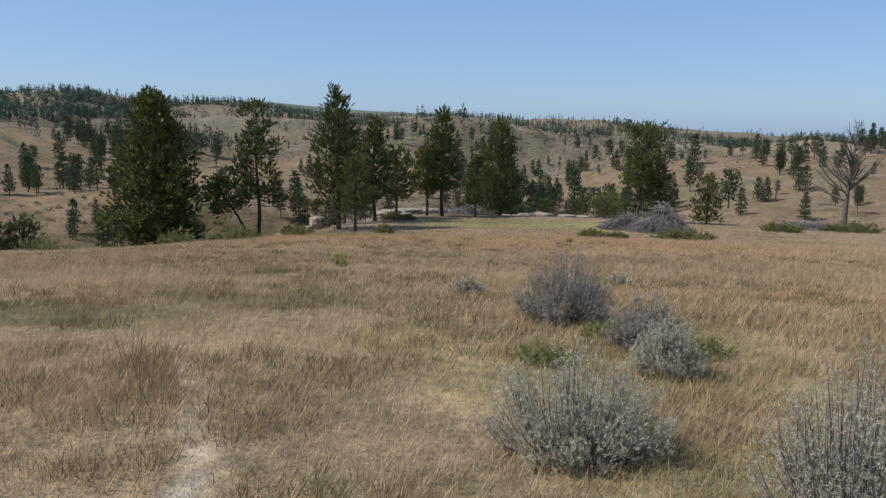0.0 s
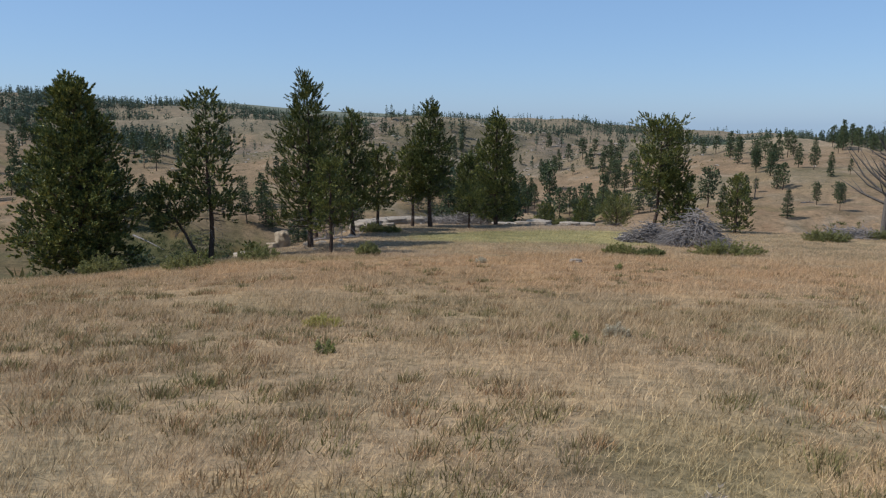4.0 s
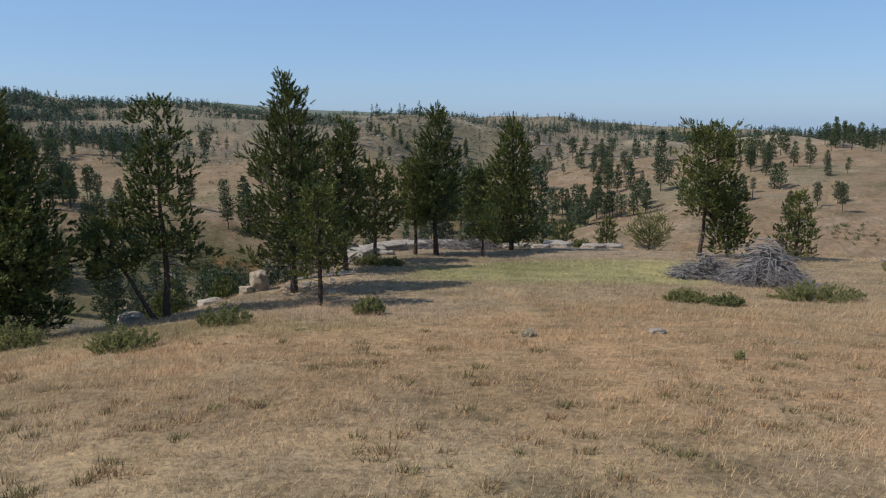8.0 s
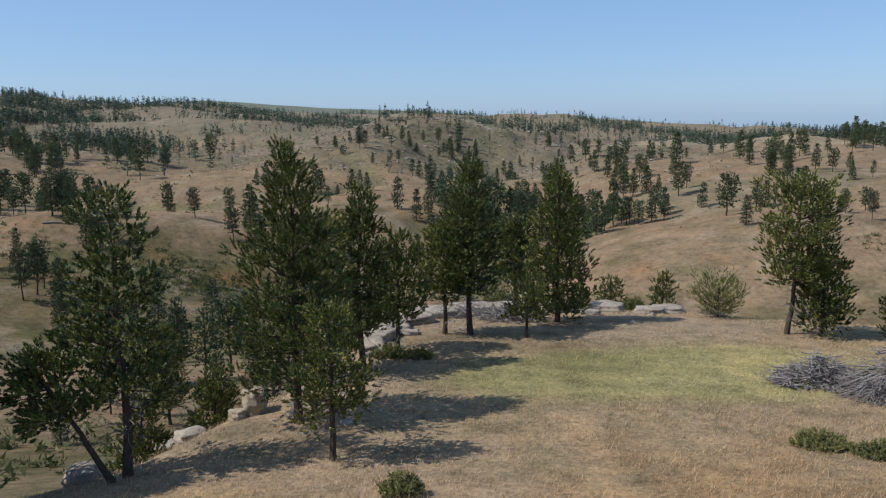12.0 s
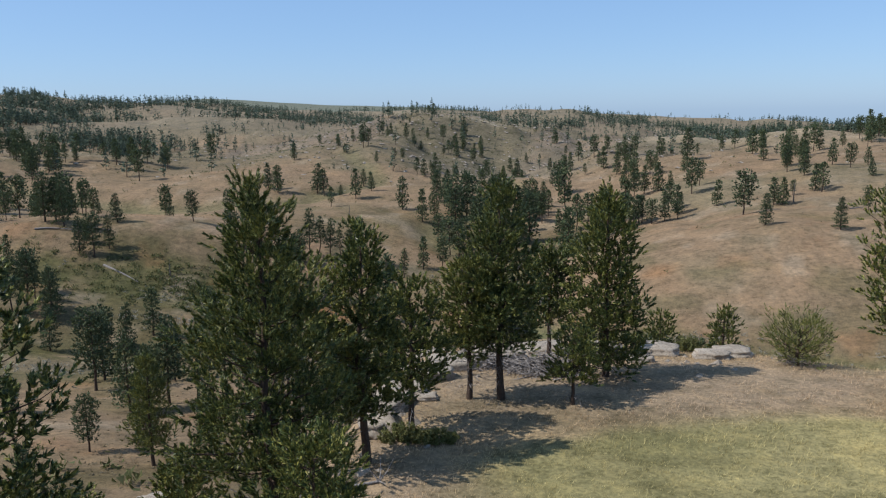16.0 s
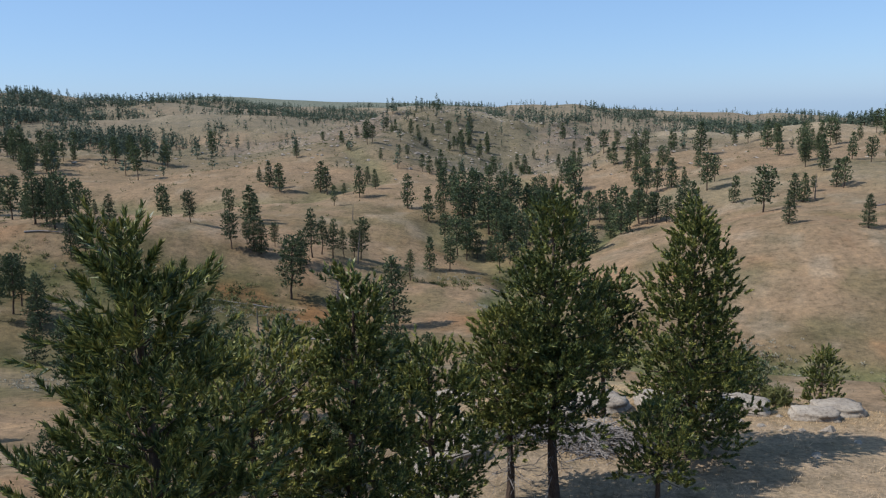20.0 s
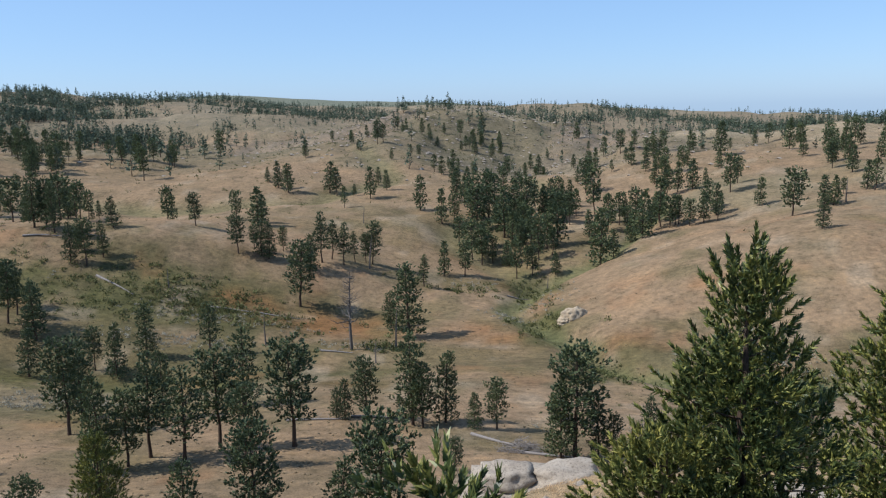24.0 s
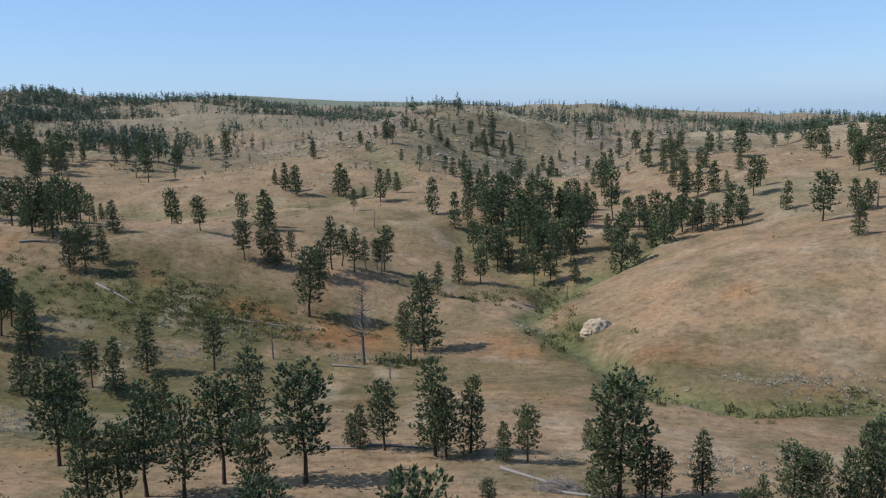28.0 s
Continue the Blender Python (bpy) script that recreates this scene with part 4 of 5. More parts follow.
# ------------------------------------------------------------------ distant woods
def woods():
    """Pines too far off to tell apart, over the ridges."""
    rng = np.random.default_rng(77)
    n = 90000
    y = 400 + 1170 * rng.random(n)
    x = (y - 60) * rng.uniform(-0.72, 0.72, n) - 10
    side, d = (x + 11) / (y - 62), y - 62
    clumps = rough(x, y, 110, 201, 4)
    want = 1.6 * ease(-0.33, -0.42, side) * ease(405, 430, d) * ease(760, 560, d) * ease(-0.5, 0.3, clumps)
    want += 0.6 * ease(-0.34, -0.42, side) * ease(560, 700, d) * ease(1100, 900, d) * ease(-0.4, 0.4, clumps)
    want += 0.8 * ease(-0.2, -0.27, side) * ease(430, 470, d) * ease(680, 560, d) * ease(0.0, 0.6, clumps)
    want += 0.7 * ease(-0.16, -0.26, side) * ease(500, 570, d) * ease(1150, 950, d) * ease(-0.2, 0.5, clumps)
    want += 1.1 * ease(0.3, 0.12, side) * ease(-0.32, -0.2, side) * ease(690, 760, d) * ease(1300, 1000, d) * ease(-0.6, 0.2, clumps)
    want += 1.2 * ease(0.1, 0.17, side) * ease(500, 545, d) * ease(1150, 900, d) * ease(-0.4, 0.25, clumps)
    want += (0.55 + 0.6 * ease(0.05, -0.15, side)) * ease(1000, 1200, d) * ease(-0.3, 0.5, clumps)
    want = (want + 0.45 * bump(x, y, 10, 570, 34, 26)) * (0.25 + 1.5 * ease(-0.25, 0.45, rough(x, y, 30, 205, 2))) + 0.03
    keep = rng.random(n) < want * 0.36 * np.clip(y / 900, 0.45, 1.0)
    x, y, side = x[keep], y[keep], side[keep]
    z = land(x, y)
    high = (3.5 + 10 * rng.random(len(x)) ** 1.3) * (0.85 + 0.35 * ease(-0.2, -0.4, side))
    crown, stems = Pile(), Pile()
    for part_, count, leaf in ((y < 700, 84, 0.085), (y >= 700, 30, 0.12)):
        px, py, pz, h = x[part_], y[part_], z[part_], high[part_]
        m = len(px)
        wide = h * rng.uniform(0.34, 0.52, m)
        v = rng.random((m, count))
        r = wide[:, None] * 0.5 * (1 - v) ** 0.7 * np.minimum(1, 3.5 * v + 0.45) * rng.random((m, count)) ** 0.4 * rng.uniform(0.75, 1.2, (m, count))
        a = rng.uniform(0, 2 * math.pi, (m, count))
        at = np.stack([px[:, None] + r * np.cos(a), py[:, None] + r * np.sin(a), pz[:, None] + h[:, None] * (0.16 + 0.82 * v)], -1)
        size = (leaf * h)[:, None, None] * (1.15 - 0.6 * v)[:, :, None]
        way = rng.normal(0, 0.8, (m, count, 3)) * [1, 1, 0.7] + [0, 0, 0.5]
        e = rng.normal(0, 0.75, (m, count, 3))
        crown.add(np.stack([at - 0.55 * size * e, at + 0.55 * size * e, at + size * way], -2), np.arange(m * count * 3).reshape(-1, 3))
        w = (0.016 * h)[:, None]
        foot, top = np.stack([px, py, pz - 0.5], -1), np.stack([px, py, pz + 0.8 * h], -1)
        stems.add(np.stack([foot + np.c_[-w, -w * 0.6, w * 0], foot + np.c_[w, -w * 0.6, w * 0], foot + np.c_[w * 0, w, w * 0], top], 1),
                  (np.arange(m)[:, None, None] * 4 + np.array([[0, 1, 3], [1, 2, 3], [2, 0, 3]])[None]).reshape(-1, 3))
    wood = tagged(new("distant_woods"), "dark pine woods scattered over the far dry ridges", "woods", kind="stuff")
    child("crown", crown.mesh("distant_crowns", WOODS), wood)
    child("trunk", stems.mesh("distant_trunks", BARK), wood)


woods()


# ------------------------------------------------------------------ shrubs
def leafy(pile, rng, at, way, count, length, width):
    """Small two-sided leaves about each twig end."""
    needles(pile, rng, at, way, count, length, width, 1.2, 0.6)


def bush(name, label, category, x, y, wide, deep, high, seed, leaf, stem, group="", stems=60, per=9, count=5, length=0.07, width=0.03, turn=0.0, upright=0.6):
    """A low shrub: many stems fanning from its foot, with leaves along their outer half."""
    rng = np.random.default_rng(seed)
    shrub = tagged(new(name), label, category, group)
    shrub.matrix_basis = pose(x, y, ground_z(x, y), 0, 0, turn)
    twig, leaves = Pile(), Pile()
    at, way = [], []
    for _ in range(stems):
        a, u = rng.uniform(0, 2 * math.pi), math.sqrt(rng.random())
        end = np.array([0.5 * wide * u * math.cos(a), 0.5 * deep * u * math.sin(a), 0])
        end[2] = high * (1 - 0.62 * u * u) * rng.uniform(0.45, 1.3)
        foot = end * [0.35, 0.35, 0] + [0, 0, -0.08]
        bend = (foot + end) / 2 + np.array([0.12 * end[0], 0.12 * end[1], -0.1 * high * (1 - upright)]) + rng.normal(0, 0.03 * high, 3)
        pts = np.array([foot, bend, end])
        tube(twig, pts, [0.007 * high + 0.002, 0.004 * high + 0.0015, 0.0012], 3)
        q = rng.uniform(0.3, 1.02, per)
        p = np.stack([np.interp(q, [0, 0.5, 1], pts[:, i]) for i in range(3)], 1) + rng.normal(0, 0.05 * high, (per, 3))
        at.append(p)
        way.append(np.tile((end - bend) / np.linalg.norm(end - bend), (per, 1)) * upright + [0, 0, 0.4] + rng.normal(0, 0.25, (per, 3)))
    at, way = np.concatenate(at), np.concatenate(way)
    way /= np.linalg.norm(way, axis=1, keepdims=True)
    leafy(leaves, rng, at, way, count, length, width)
    child("stem_tangle", twig.mesh("stem_tangle", stem, True), shrub)
    child("foliage", leaves.mesh("foliage", leaf), shrub)
    return shrub


SAGES = "sagebrush in the meadow"
bush("sagebrush", "silvery grey sagebrush with a greyish purple crown", "shrub", 1.0, 10.3, 1.35, 1.1, 0.82, 51, WOODY_SAGE, GREY_TWIG, SAGES, 260, 18, 11, 0.028, 0.006, upright=1.0)
bush("sagebrush", "broad silvery sagebrush with bare woody feet", "shrub", 0.66, 5.5, 1.4, 1.05, 0.68, 52, SAGE, GREY_TWIG, SAGES, 270, 20, 12, 0.024, 0.0048, upright=1.0)
bush("sagebrush", "small upright silvery sagebrush", "shrub", 1.75, 7.6, 0.72, 0.7, 0.5, 53, SAGE, GREY_TWIG, SAGES, 200, 22, 11, 0.026, 0.0052, upright=1.1)
bush("sagebrush", "grey sagebrush half hidden behind another", "shrub", 1.75, 8.7, 0.95, 0.8, 0.55, 54, WOODY_SAGE, GREY_TWIG, SAGES, 150, 18, 8, 0.04, 0.007, upright=1.0)
bush("sagebrush", "pale silvery sagebrush in tall grass", "shrub", 2.15, 4.35, 1.3, 1.2, 0.95, 55, SAGE, GREY_TWIG, SAGES, 270, 20, 12, 0.022, 0.0045, upright=1.1)
bush("sagebrush", "low greyish sagebrush in dry grass", "shrub", -0.35, 13.8, 0.7, 0.6, 0.34, 56, WOODY_SAGE, GREY_TWIG, SAGES, 80, 12, 6, 0.05, 0.012, upright=0.9)
bush("sagebrush", "low greyish sagebrush in dry grass", "shrub", 1.45, 12.4, 1.1, 0.9, 0.42, 57, WOODY_SAGE, GREY_TWIG, SAGES, 110, 14, 6, 0.05, 0.012, upright=0.9)
bush("sagebrush", "low greyish sagebrush in dry grass", "shrub", 2.9, 17.5, 0.6, 0.5, 0.28, 58, SAGE, GREY_TWIG, SAGES, 60, 10, 6, 0.05, 0.014, upright=0.9)

GREENS = "green shrubs along the brow"
for n, (x, y, wide, deep, high) in enumerate(((-12.7, 40.6, 2.2, 1.6, 0.62), (-10.9, 44.6, 2.1, 1.4, 0.6), (-6.2, 46.6, 1.3, 1.0, 0.55), (-17.5, 43.5, 2.2, 1.6, 0.8), (-26, 45, 4.0, 2.5, 1.2), (-31, 42, 3.0, 2.2, 1.2))):
    bush("green_shrub", "low leafy green shrub in dry grass under the pines", "shrub", x, y, wide, deep, high, 60 + n, SHRUB, GREY_TWIG, GREENS, 110, 9, 6, 0.085, 0.04, upright=1.0)
for n, (x, y, wide, deep, high) in enumerate(((6.6, 50.7, 2.0, 1.3, 0.45), (12.6, 52.0, 4.4, 2.2, 0.7), (8.0, 50.0, 1.7, 1.2, 0.4), (28, 63, 5.0, 2.0, 0.9), (22, 61, 3.5, 2.0, 0.7))):
    bush("green_shrub", "spreading olive green shrub at the edge of the mown-looking grass", "shrub", x, y, wide, deep, high, 70 + n, SHRUB, GREY_TWIG, "olive shrubs by the branch pile", 170, 12, 7, 0.075, 0.035)
for n, (x, y, wide, deep, high) in enumerate(((-7.6, 61.9, 1.9, 1.2, 0.55), (-6.4, 61.7, 1.6, 1.1, 0.4), (6.9, 77.6, 1.5, 1.2, 0.9), (-1.8, 82, 2.0, 1.6, 1.6), (-9.5, 85, 2.2, 2.0, 2.0))):
    bush("green_shrub", "dark green shrub growing against pale rock", "shrub", x, y, wide, deep, high, 80 + n, SHRUB, GREY_TWIG, "shrubs in the rocks", 120, 12, 7, 0.085, 0.04)
for n, (x, y) in enumerate(((-4.0, 21.3), (0.12, 22.4), (3.8, 37.3))):
    bush("green_forb", "small grey-green weed in the dry meadow", "weed", x, y, 0.34, 0.3, 0.22, 90 + n, FORB, GREY_TWIG, "weeds in the meadow", 26, 7, 5, 0.05, 0.02, upright=1.0)


bush("green_forb", "yellow-green flowering weed clump in dry grass", "weed", -4.5, 24.1, 0.8, 0.7, 0.2, 180, YELLOW_WEED, GREY_TWIG, "", 90, 10, 6, 0.05, 0.008, upright=1.1)
for n, (x, y) in enumerate(((0.97, 23.4), (-1.0, 41.1))):
    bush("sagebrush", "small pale grey sagebrush tuft in dry grass", "shrub", x, y, 0.55, 0.5, 0.22, 185 + n, SAGE, GREY_TWIG, SAGES, 50, 10, 7, 0.04, 0.010, upright=1.0)
for n, (x, y, wide, high) in enumerate(((0.62, 7.9, 0.7, 0.2), (1.5, 9.3, 0.8, 0.2), (2.3, 8.4, 0.8, 0.2))):
    bush("green_forb", "fresh green leafy weed clump in dry grass", "weed", x, y, wide, wide * 0.8, high, 190 + n, FORB, GREY_TWIG, "green weed clumps", 60, 9, 7, 0.05, 0.008, upright=1.1)


# ------------------------------------------------------------------ rocks
def boulder(name, label, x, y, wide, deep, high, seed, mat, sink=0.25, turn=0.0, group="", blocky=0.35, z=None, rugged=1.0):
    """A weathered block: a ball pushed towards a box, with ledges and dents."""
    bm = bmesh.new()
    bmesh.ops.create_icosphere(bm, subdivisions=4, radius=1.0)
    off = Vector((seed * 3.7, seed * 1.9, seed * 0.7))
    for v in bm.verts:
        p = v.co.normalized()
        box = p / max(abs(p.x), abs(p.y), abs(p.z))
        q = p.lerp(box, blocky)
        q = q * (1 + 0.16 * noise.noise(q * 1.3 + off) + rugged * (0.09 * noise.noise(q * 3.1 + off) + 0.035 * noise.noise(q * 8 + off)))
        ledge = 0.05 * math.sin(q.z * 9 + 2 * noise.noise(q + off))
        v.co = Vector((q.x * 0.5 * wide * (1 + ledge), q.y * 0.5 * deep * (1 + ledge), q.z * 0.5 * high))
    me = bpy.data.meshes.new(name)
    bm.to_mesh(me)
    bm.free()
    me.polygons.foreach_set("use_smooth", np.ones(len(me.polygons), bool))
    me.materials.append(mat)
    ob = tagged(new(name, me), label, "rock", group)
    base = ground_z(x, y) if z is None else z
    ob.matrix_basis = pose(x, y, base + high * (0.5 - sink), 0, 0, turn)
    return ob


RIM = "sandstone outcrop on the brow"
for n, (x, y, wide, deep, high, turn) in enumerate((
        (-8.6, 63.2, 1.3, 2.4, 1.0, 10), (-8.4, 65.6, 1.6, 2.2, 0.9, -20), (-7.9, 67.6, 1.8, 2.4, 0.8, 15), (-7.0, 69.9, 2.4, 2.2, 0.9, 30), (-5.6, 72.2, 2.8, 2.0, 1.0, 20),
        (-3.6, 74.6, 3.0, 2.0, 1.0, 10), (-1.0, 77.0, 3.0, 2.2, 0.9, 15), (2.2, 77.6, 2.6, 1.8, 0.8, -5), (4.8, 75.8, 2.2, 1.6, 1.0, -20), (7.2, 74.6, 1.8, 1.3, 0.7, -10),
        (8.6, 75.6, 2.0, 1.5, 0.8, 0), (-6.9, 66.4, 0.9, 0.7, 0.4, 0), (-2.2, 72.5, 1.6, 1.1, 0.5, 25), (3.3, 73.2, 1.3, 0.9, 0.5, 0))):
    boulder("sandstone_rock", "pale weathered sandstone ledge on the brow", x, y, wide, deep, high, 20 + n, ROCK, 0.42, turn, RIM, 0.55)
boulder("boulder", "rounded pale grey boulder resting on a ledge", -7.0, 85.4, 2.7, 2.0, 1.45, 41, ROCK, 0.2, 5, RIM, 0.25, z=-9.6)
boulder("boulder", "cracked pale boulder on the rim", -4.4, 85.4, 3.0, 2.2, 1.6, 42, ROCK, 0.25, 30, RIM, 0.3, z=-9.7)
boulder("sandstone_rock", "broad pale sandstone slab below the boulders", -6.0, 85.6, 5.8, 4.0, 3.0, 43, ROCK, 0.9, 0, RIM, 0.6, z=-9.4)
boulder("boulder", "pale cream rock at the foot of a pine", -12.1, 55.0, 0.8, 1.0, 1.4, 44, WHITE_ROCK, 0.3, 20, "", 0.45)
boulder("boulder", "angular pale rock at the foot of a pine", -12.6, 54.5, 0.5, 0.6, 0.55, 45, WHITE_ROCK, 0.3, 60, "", 0.5)
boulder("boulder", "tan boulder on the slope edge", -16.3, 50.3, 1.1, 1.0, 0.8, 46, ROCK, 0.3, 0, "", 0.3)
boulder("boulder", "tan boulder on the slope edge", -14.0, 53.6, 1.1, 0.9, 0.7, 47, ROCK, 0.3, 40, "", 0.4)
boulder("boulder", "large broken boulder on the slope", -26, 84, 3.0, 2.2, 1.9, 48, ROCK, 0.3, 40, "", 0.5)
boulder("boulder", "rock in the mown-looking grass", 2.9, 41.5, 0.5, 0.4, 0.25, 49, ROCK, 0.4, 0, "", 0.3)
BANK = "chalky bank above the gully"
for n, (x, y, wide, deep, high) in enumerate(((14.6, 224.6, 6.0, 4.0, 4.2), (12.4, 223.6, 3.6, 2.8, 2.2))):
    boulder("chalk_rock", "chalky cream eroded bank in dry grass", x, y, wide, deep, high, 60 + n, WHITE_ROCK, 0.55, 20 - n * 25, BANK, 0.1, rugged=3.0)


def stones():
    """Loose stones strewn over the rocky hills and the rim."""
    rng = np.random.default_rng(31)
    x = np.r_[rng.normal(-10, 110, 1300), rng.normal(50, 55, 300), rng.normal(0, 5.5, 60), rng.normal(-9, 2, 40)]
    y = np.r_[rng.normal(590, 80, 1300), rng.normal(470, 40, 300), rng.normal(75, 2.6, 60), rng.normal(60, 6, 40)]
    size = np.r_[rng.uniform(0.5, 2.2, 1600), rng.uniform(0.12, 0.5, 100)]
    n = len(x)
    ball = np.array([[1, 0, 0], [-1, 0, 0], [0, 1, 0], [0, -1, 0], [0, 0, 0.8], [0, 0, -0.6], [0.7, 0.7, 0.3], [-0.7, -0.7, 0.3]])
    tris = np.array([[0, 6, 4], [6, 2, 4], [2, 1, 4], [1, 7, 4], [7, 3, 4], [3, 0, 4], [0, 2, 6], [0, 5, 2], [2, 5, 1], [1, 3, 7], [1, 5, 3], [3, 5, 0]])
    v = ball[None] * size[:, None, None] * rng.uniform(0.6, 1.2, (n, 8, 1)) * [0.7, 0.7, 0.5]
    v = v + np.stack([x, y, land(x, y)], -1)[:, None]
    pile = Pile()
    pile.add(v, (np.arange(n)[:, None, None] * 8 + tris[None]).reshape(-1, 3))
    tagged(new("loose_stones", pile.mesh("loose_stones", ROCK)), "pale loose stones strewn over the dry slopes", "stones", kind="stuff")


stones()


# ------------------------------------------------------------------ dead wood
def snag(label, x, y, h, seed, wide=0.3, limbs=26, lean=0.0, group="", mat=DEAD_WOOD, reach=(-0.1, 0.6), low=0.3):
    """A bare dead pine."""
    rng = np.random.default_rng(seed)
    tree = tagged(new("dead_tree"), label, "dead tree", group)
    tree.matrix_basis = pose(x, y, ground_z(x, y), 0, lean, 0)
    wood, twig = Pile(), Pile()
    s = np.linspace(0, 1, 9)
    line = np.c_[0.05 * h * s * s, rng.normal(0, 0.05, 9), s * h - 0.4]
    tube(wood, line, (0.018 * h + 0.06) * (1 - s) ** 0.8 + 0.012, 6)
    for _ in range(limbs):
        u = rng.uniform(low, 0.98)
        base = np.array([np.interp(u, s, line[:, i]) for i in range(3)])
        a, l = rng.uniform(0, 6.3), wide * h * (1.1 - u) * rng.uniform(0.4, 1.1)
        out = np.array([math.cos(a), math.sin(a), rng.uniform(*reach)])
        pts = np.array([base, base + out * l * 0.5 + rng.normal(0, 0.05 * l, 3), base + out * l + [0, 0, 0.2 * l]])
        tube(twig, pts, [0.032 * l + 0.02, 0.022 * l + 0.012, 0.010], 3)
        for _ in range(3):
            e = pts[1] + (out + rng.normal(0, 0.6, 3)) * l * 0.4
            tube(twig, [pts[1], e], [0.012, 0.004], 3)
    child("trunk", wood.mesh("trunk", mat, True), tree)
    child("bare_crown", twig.mesh("bare_crown", mat, True), tree)
    return tree


snag("bare grey dead pine at the meadow's far edge", 30.6, 70.5, 12.0, 5, 0.42, 70, mat=SNAG_WOOD, reach=(0.3, 1.2), low=0.42)
snag("tall bare dead pine with a tangle of fine limbs", -31.5, 203, 16.5, 6, 0.34, 90, lean=-2, mat=SNAG_WOOD)
for n, (x, y, h) in enumerate(((-48, 202, 7), (-23, 205, 9), (-34, 255, 10), (-26, 196, 5), (4, 150, 6), (100, 285, 8), (-41, 300, 6), (-75, 225, 5), (12, 258, 5))):
    snag("thin bare dead pine standing in dry grass", x, y, h, 100 + n, 0.16, 12, lean=n * 3 % 7 - 3, group="thin dead pines", mat=SNAG_WOOD)


def log(x, y, length, turn, seed, thick=0.16):
    rng = np.random.default_rng(seed)
    piece = tagged(new("fallen_log"), "grey fallen pine trunk with broken limbs", "log", "fallen logs")
    c, s = math.cos(radians(turn)), math.sin(radians(turn))
    q = np.linspace(-0.5, 0.5, 7)
    px, py = x + c * length * q, y + s * length * q
    pts = np.c_[px, py, land(px, py) + thick * 0.6]
    piece.matrix_basis = pose(x, y, pts[3, 2])
    pts = pts - np.array([x, y, pts[3, 2]])
    wood, twig = Pile(), Pile()
    tube(wood, pts, thick * (1 - 0.75 * (q + 0.5)) + 0.02, 6)
    for _ in range(14):
        b = pts[rng.integers(2, 7)]
        e = b + rng.normal(0, 0.5, 3) * [1, 1, 0.3] + [0, 0, rng.uniform(0.2, 0.9)]
        tube(twig, [b, (b + e) / 2 + rng.normal(0, 0.05, 3), e], [0.03, 0.02, 0.006], 3)
    child("trunk", wood.mesh("trunk", DEAD_WOOD, True), piece)
    child("broken_crown", twig.mesh("broken_crown", DEAD_WOOD, True), piece)


for n, (x, y, length, turn, thick) in enumerate(((-86, 222.5, 12, -30, 0.3), (-60, 221, 9, 5, 0.25), (-50, 223, 9, 10, 0.22), (-33, 138, 4, -50, 0.16), (-34, 200, 6, 0, 0.2), (-5, 140, 9, -40, 0.2), (0, 134, 7, -20, 0.18), (-28, 150, 8, 5, 0.2), (-20, 151, 8, -8, 0.2), (4, 255, 6, 20, 0.2),
                                              (-100, 240, 10, 0, 0.25), (-108, 236, 9, 12, 0.25), (-9.5, 57.8, 3, 20, 0.08), (108, 262, 6, 30, 0.2))):
    log(x, y, length, turn, 200 + n, thick)


def branch_heap(label, x, y, wide, deep, high, seed, count, mat, fan=0.0):
    """A heap of cut dead branches."""
    rng = np.random.default_rng(seed)
    heap = tagged(new("branch_pile"), label, "branch pile")
    heap.matrix_basis = pose(x, y, ground_z(x, y))
    layer = [Pile(), Pile()]
    for k in range(count):
        a, u = rng.uniform(0, 2 * math.pi), math.sqrt(rng.random())
        mid = np.array([0.5 * wide * u * math.cos(a), 0.5 * deep * u * math.sin(a), 0])
        mid[2] = high * (1 - u**1.5) * rng.uniform(0.2, 1.0) + 0.05
        b = a + rng.normal(0, 0.5) if fan else rng.uniform(0, 6.3)
        l = rng.uniform(0.5, 1.5) * (0.6 + 0.4 * wide / 3)
        d = np.array([math.cos(b), math.sin(b), rng.normal(-0.25 if fan else 0.0, 0.25)])
        s = np.linspace(-0.5, 0.5, 4)[:, None]
        pts = mid + d * l * s + rng.normal(0, 0.04, (4, 3))
        pts[:, 2] = np.maximum(pts[:, 2], 0.02)
        tube(layer[k % 2], pts, rng.uniform(0.012, 0.035) * (1.2 - s[:, 0] - 0.5) + 0.004, 4)
        for _ in range(4):
            q = pts[rng.integers(1, 4)]
            e = q + (d + rng.normal(0, 0.6, 3)) * l * 0.3
            e[2] = max(e[2], 0.02)
            tube(layer[k % 2], [q, e], [0.010, 0.003], 3)
    child("lower_layer", layer[0].mesh("lower_layer", mat, True), heap)
    child("upper_layer", layer[1].mesh("upper_layer", mat, True), heap)


branch_heap("heap of grey cut branches fanned out like a dome", 12.0, 56.2, 4.0, 3.2, 2.15, 7, 480, DEAD_WOOD, 1.0)
branch_heap("long low heap of grey cut branches", 9.7, 57.8, 3.4, 2.0, 1.25, 8, 300, DEAD_WOOD)
branch_heap("scatter of bleached dead branches on the rocks", -1.6, 70.6, 3.6, 2.4, 0.8, 9, 230, DEAD_WOOD)
branch_heap("scatter of bleached dead branches on the rocks", -4.0, 72.2, 3.0, 2.0, 0.7, 10, 150, DEAD_WOOD)
branch_heap("low heap of dead branches on the meadow's edge", 25, 64, 5, 2, 0.7, 14, 160, DEAD_WOOD)
branch_heap("heap of grey dead branches on the slope", -3, 136, 5, 3, 1.4, 15, 160, DEAD_WOOD)


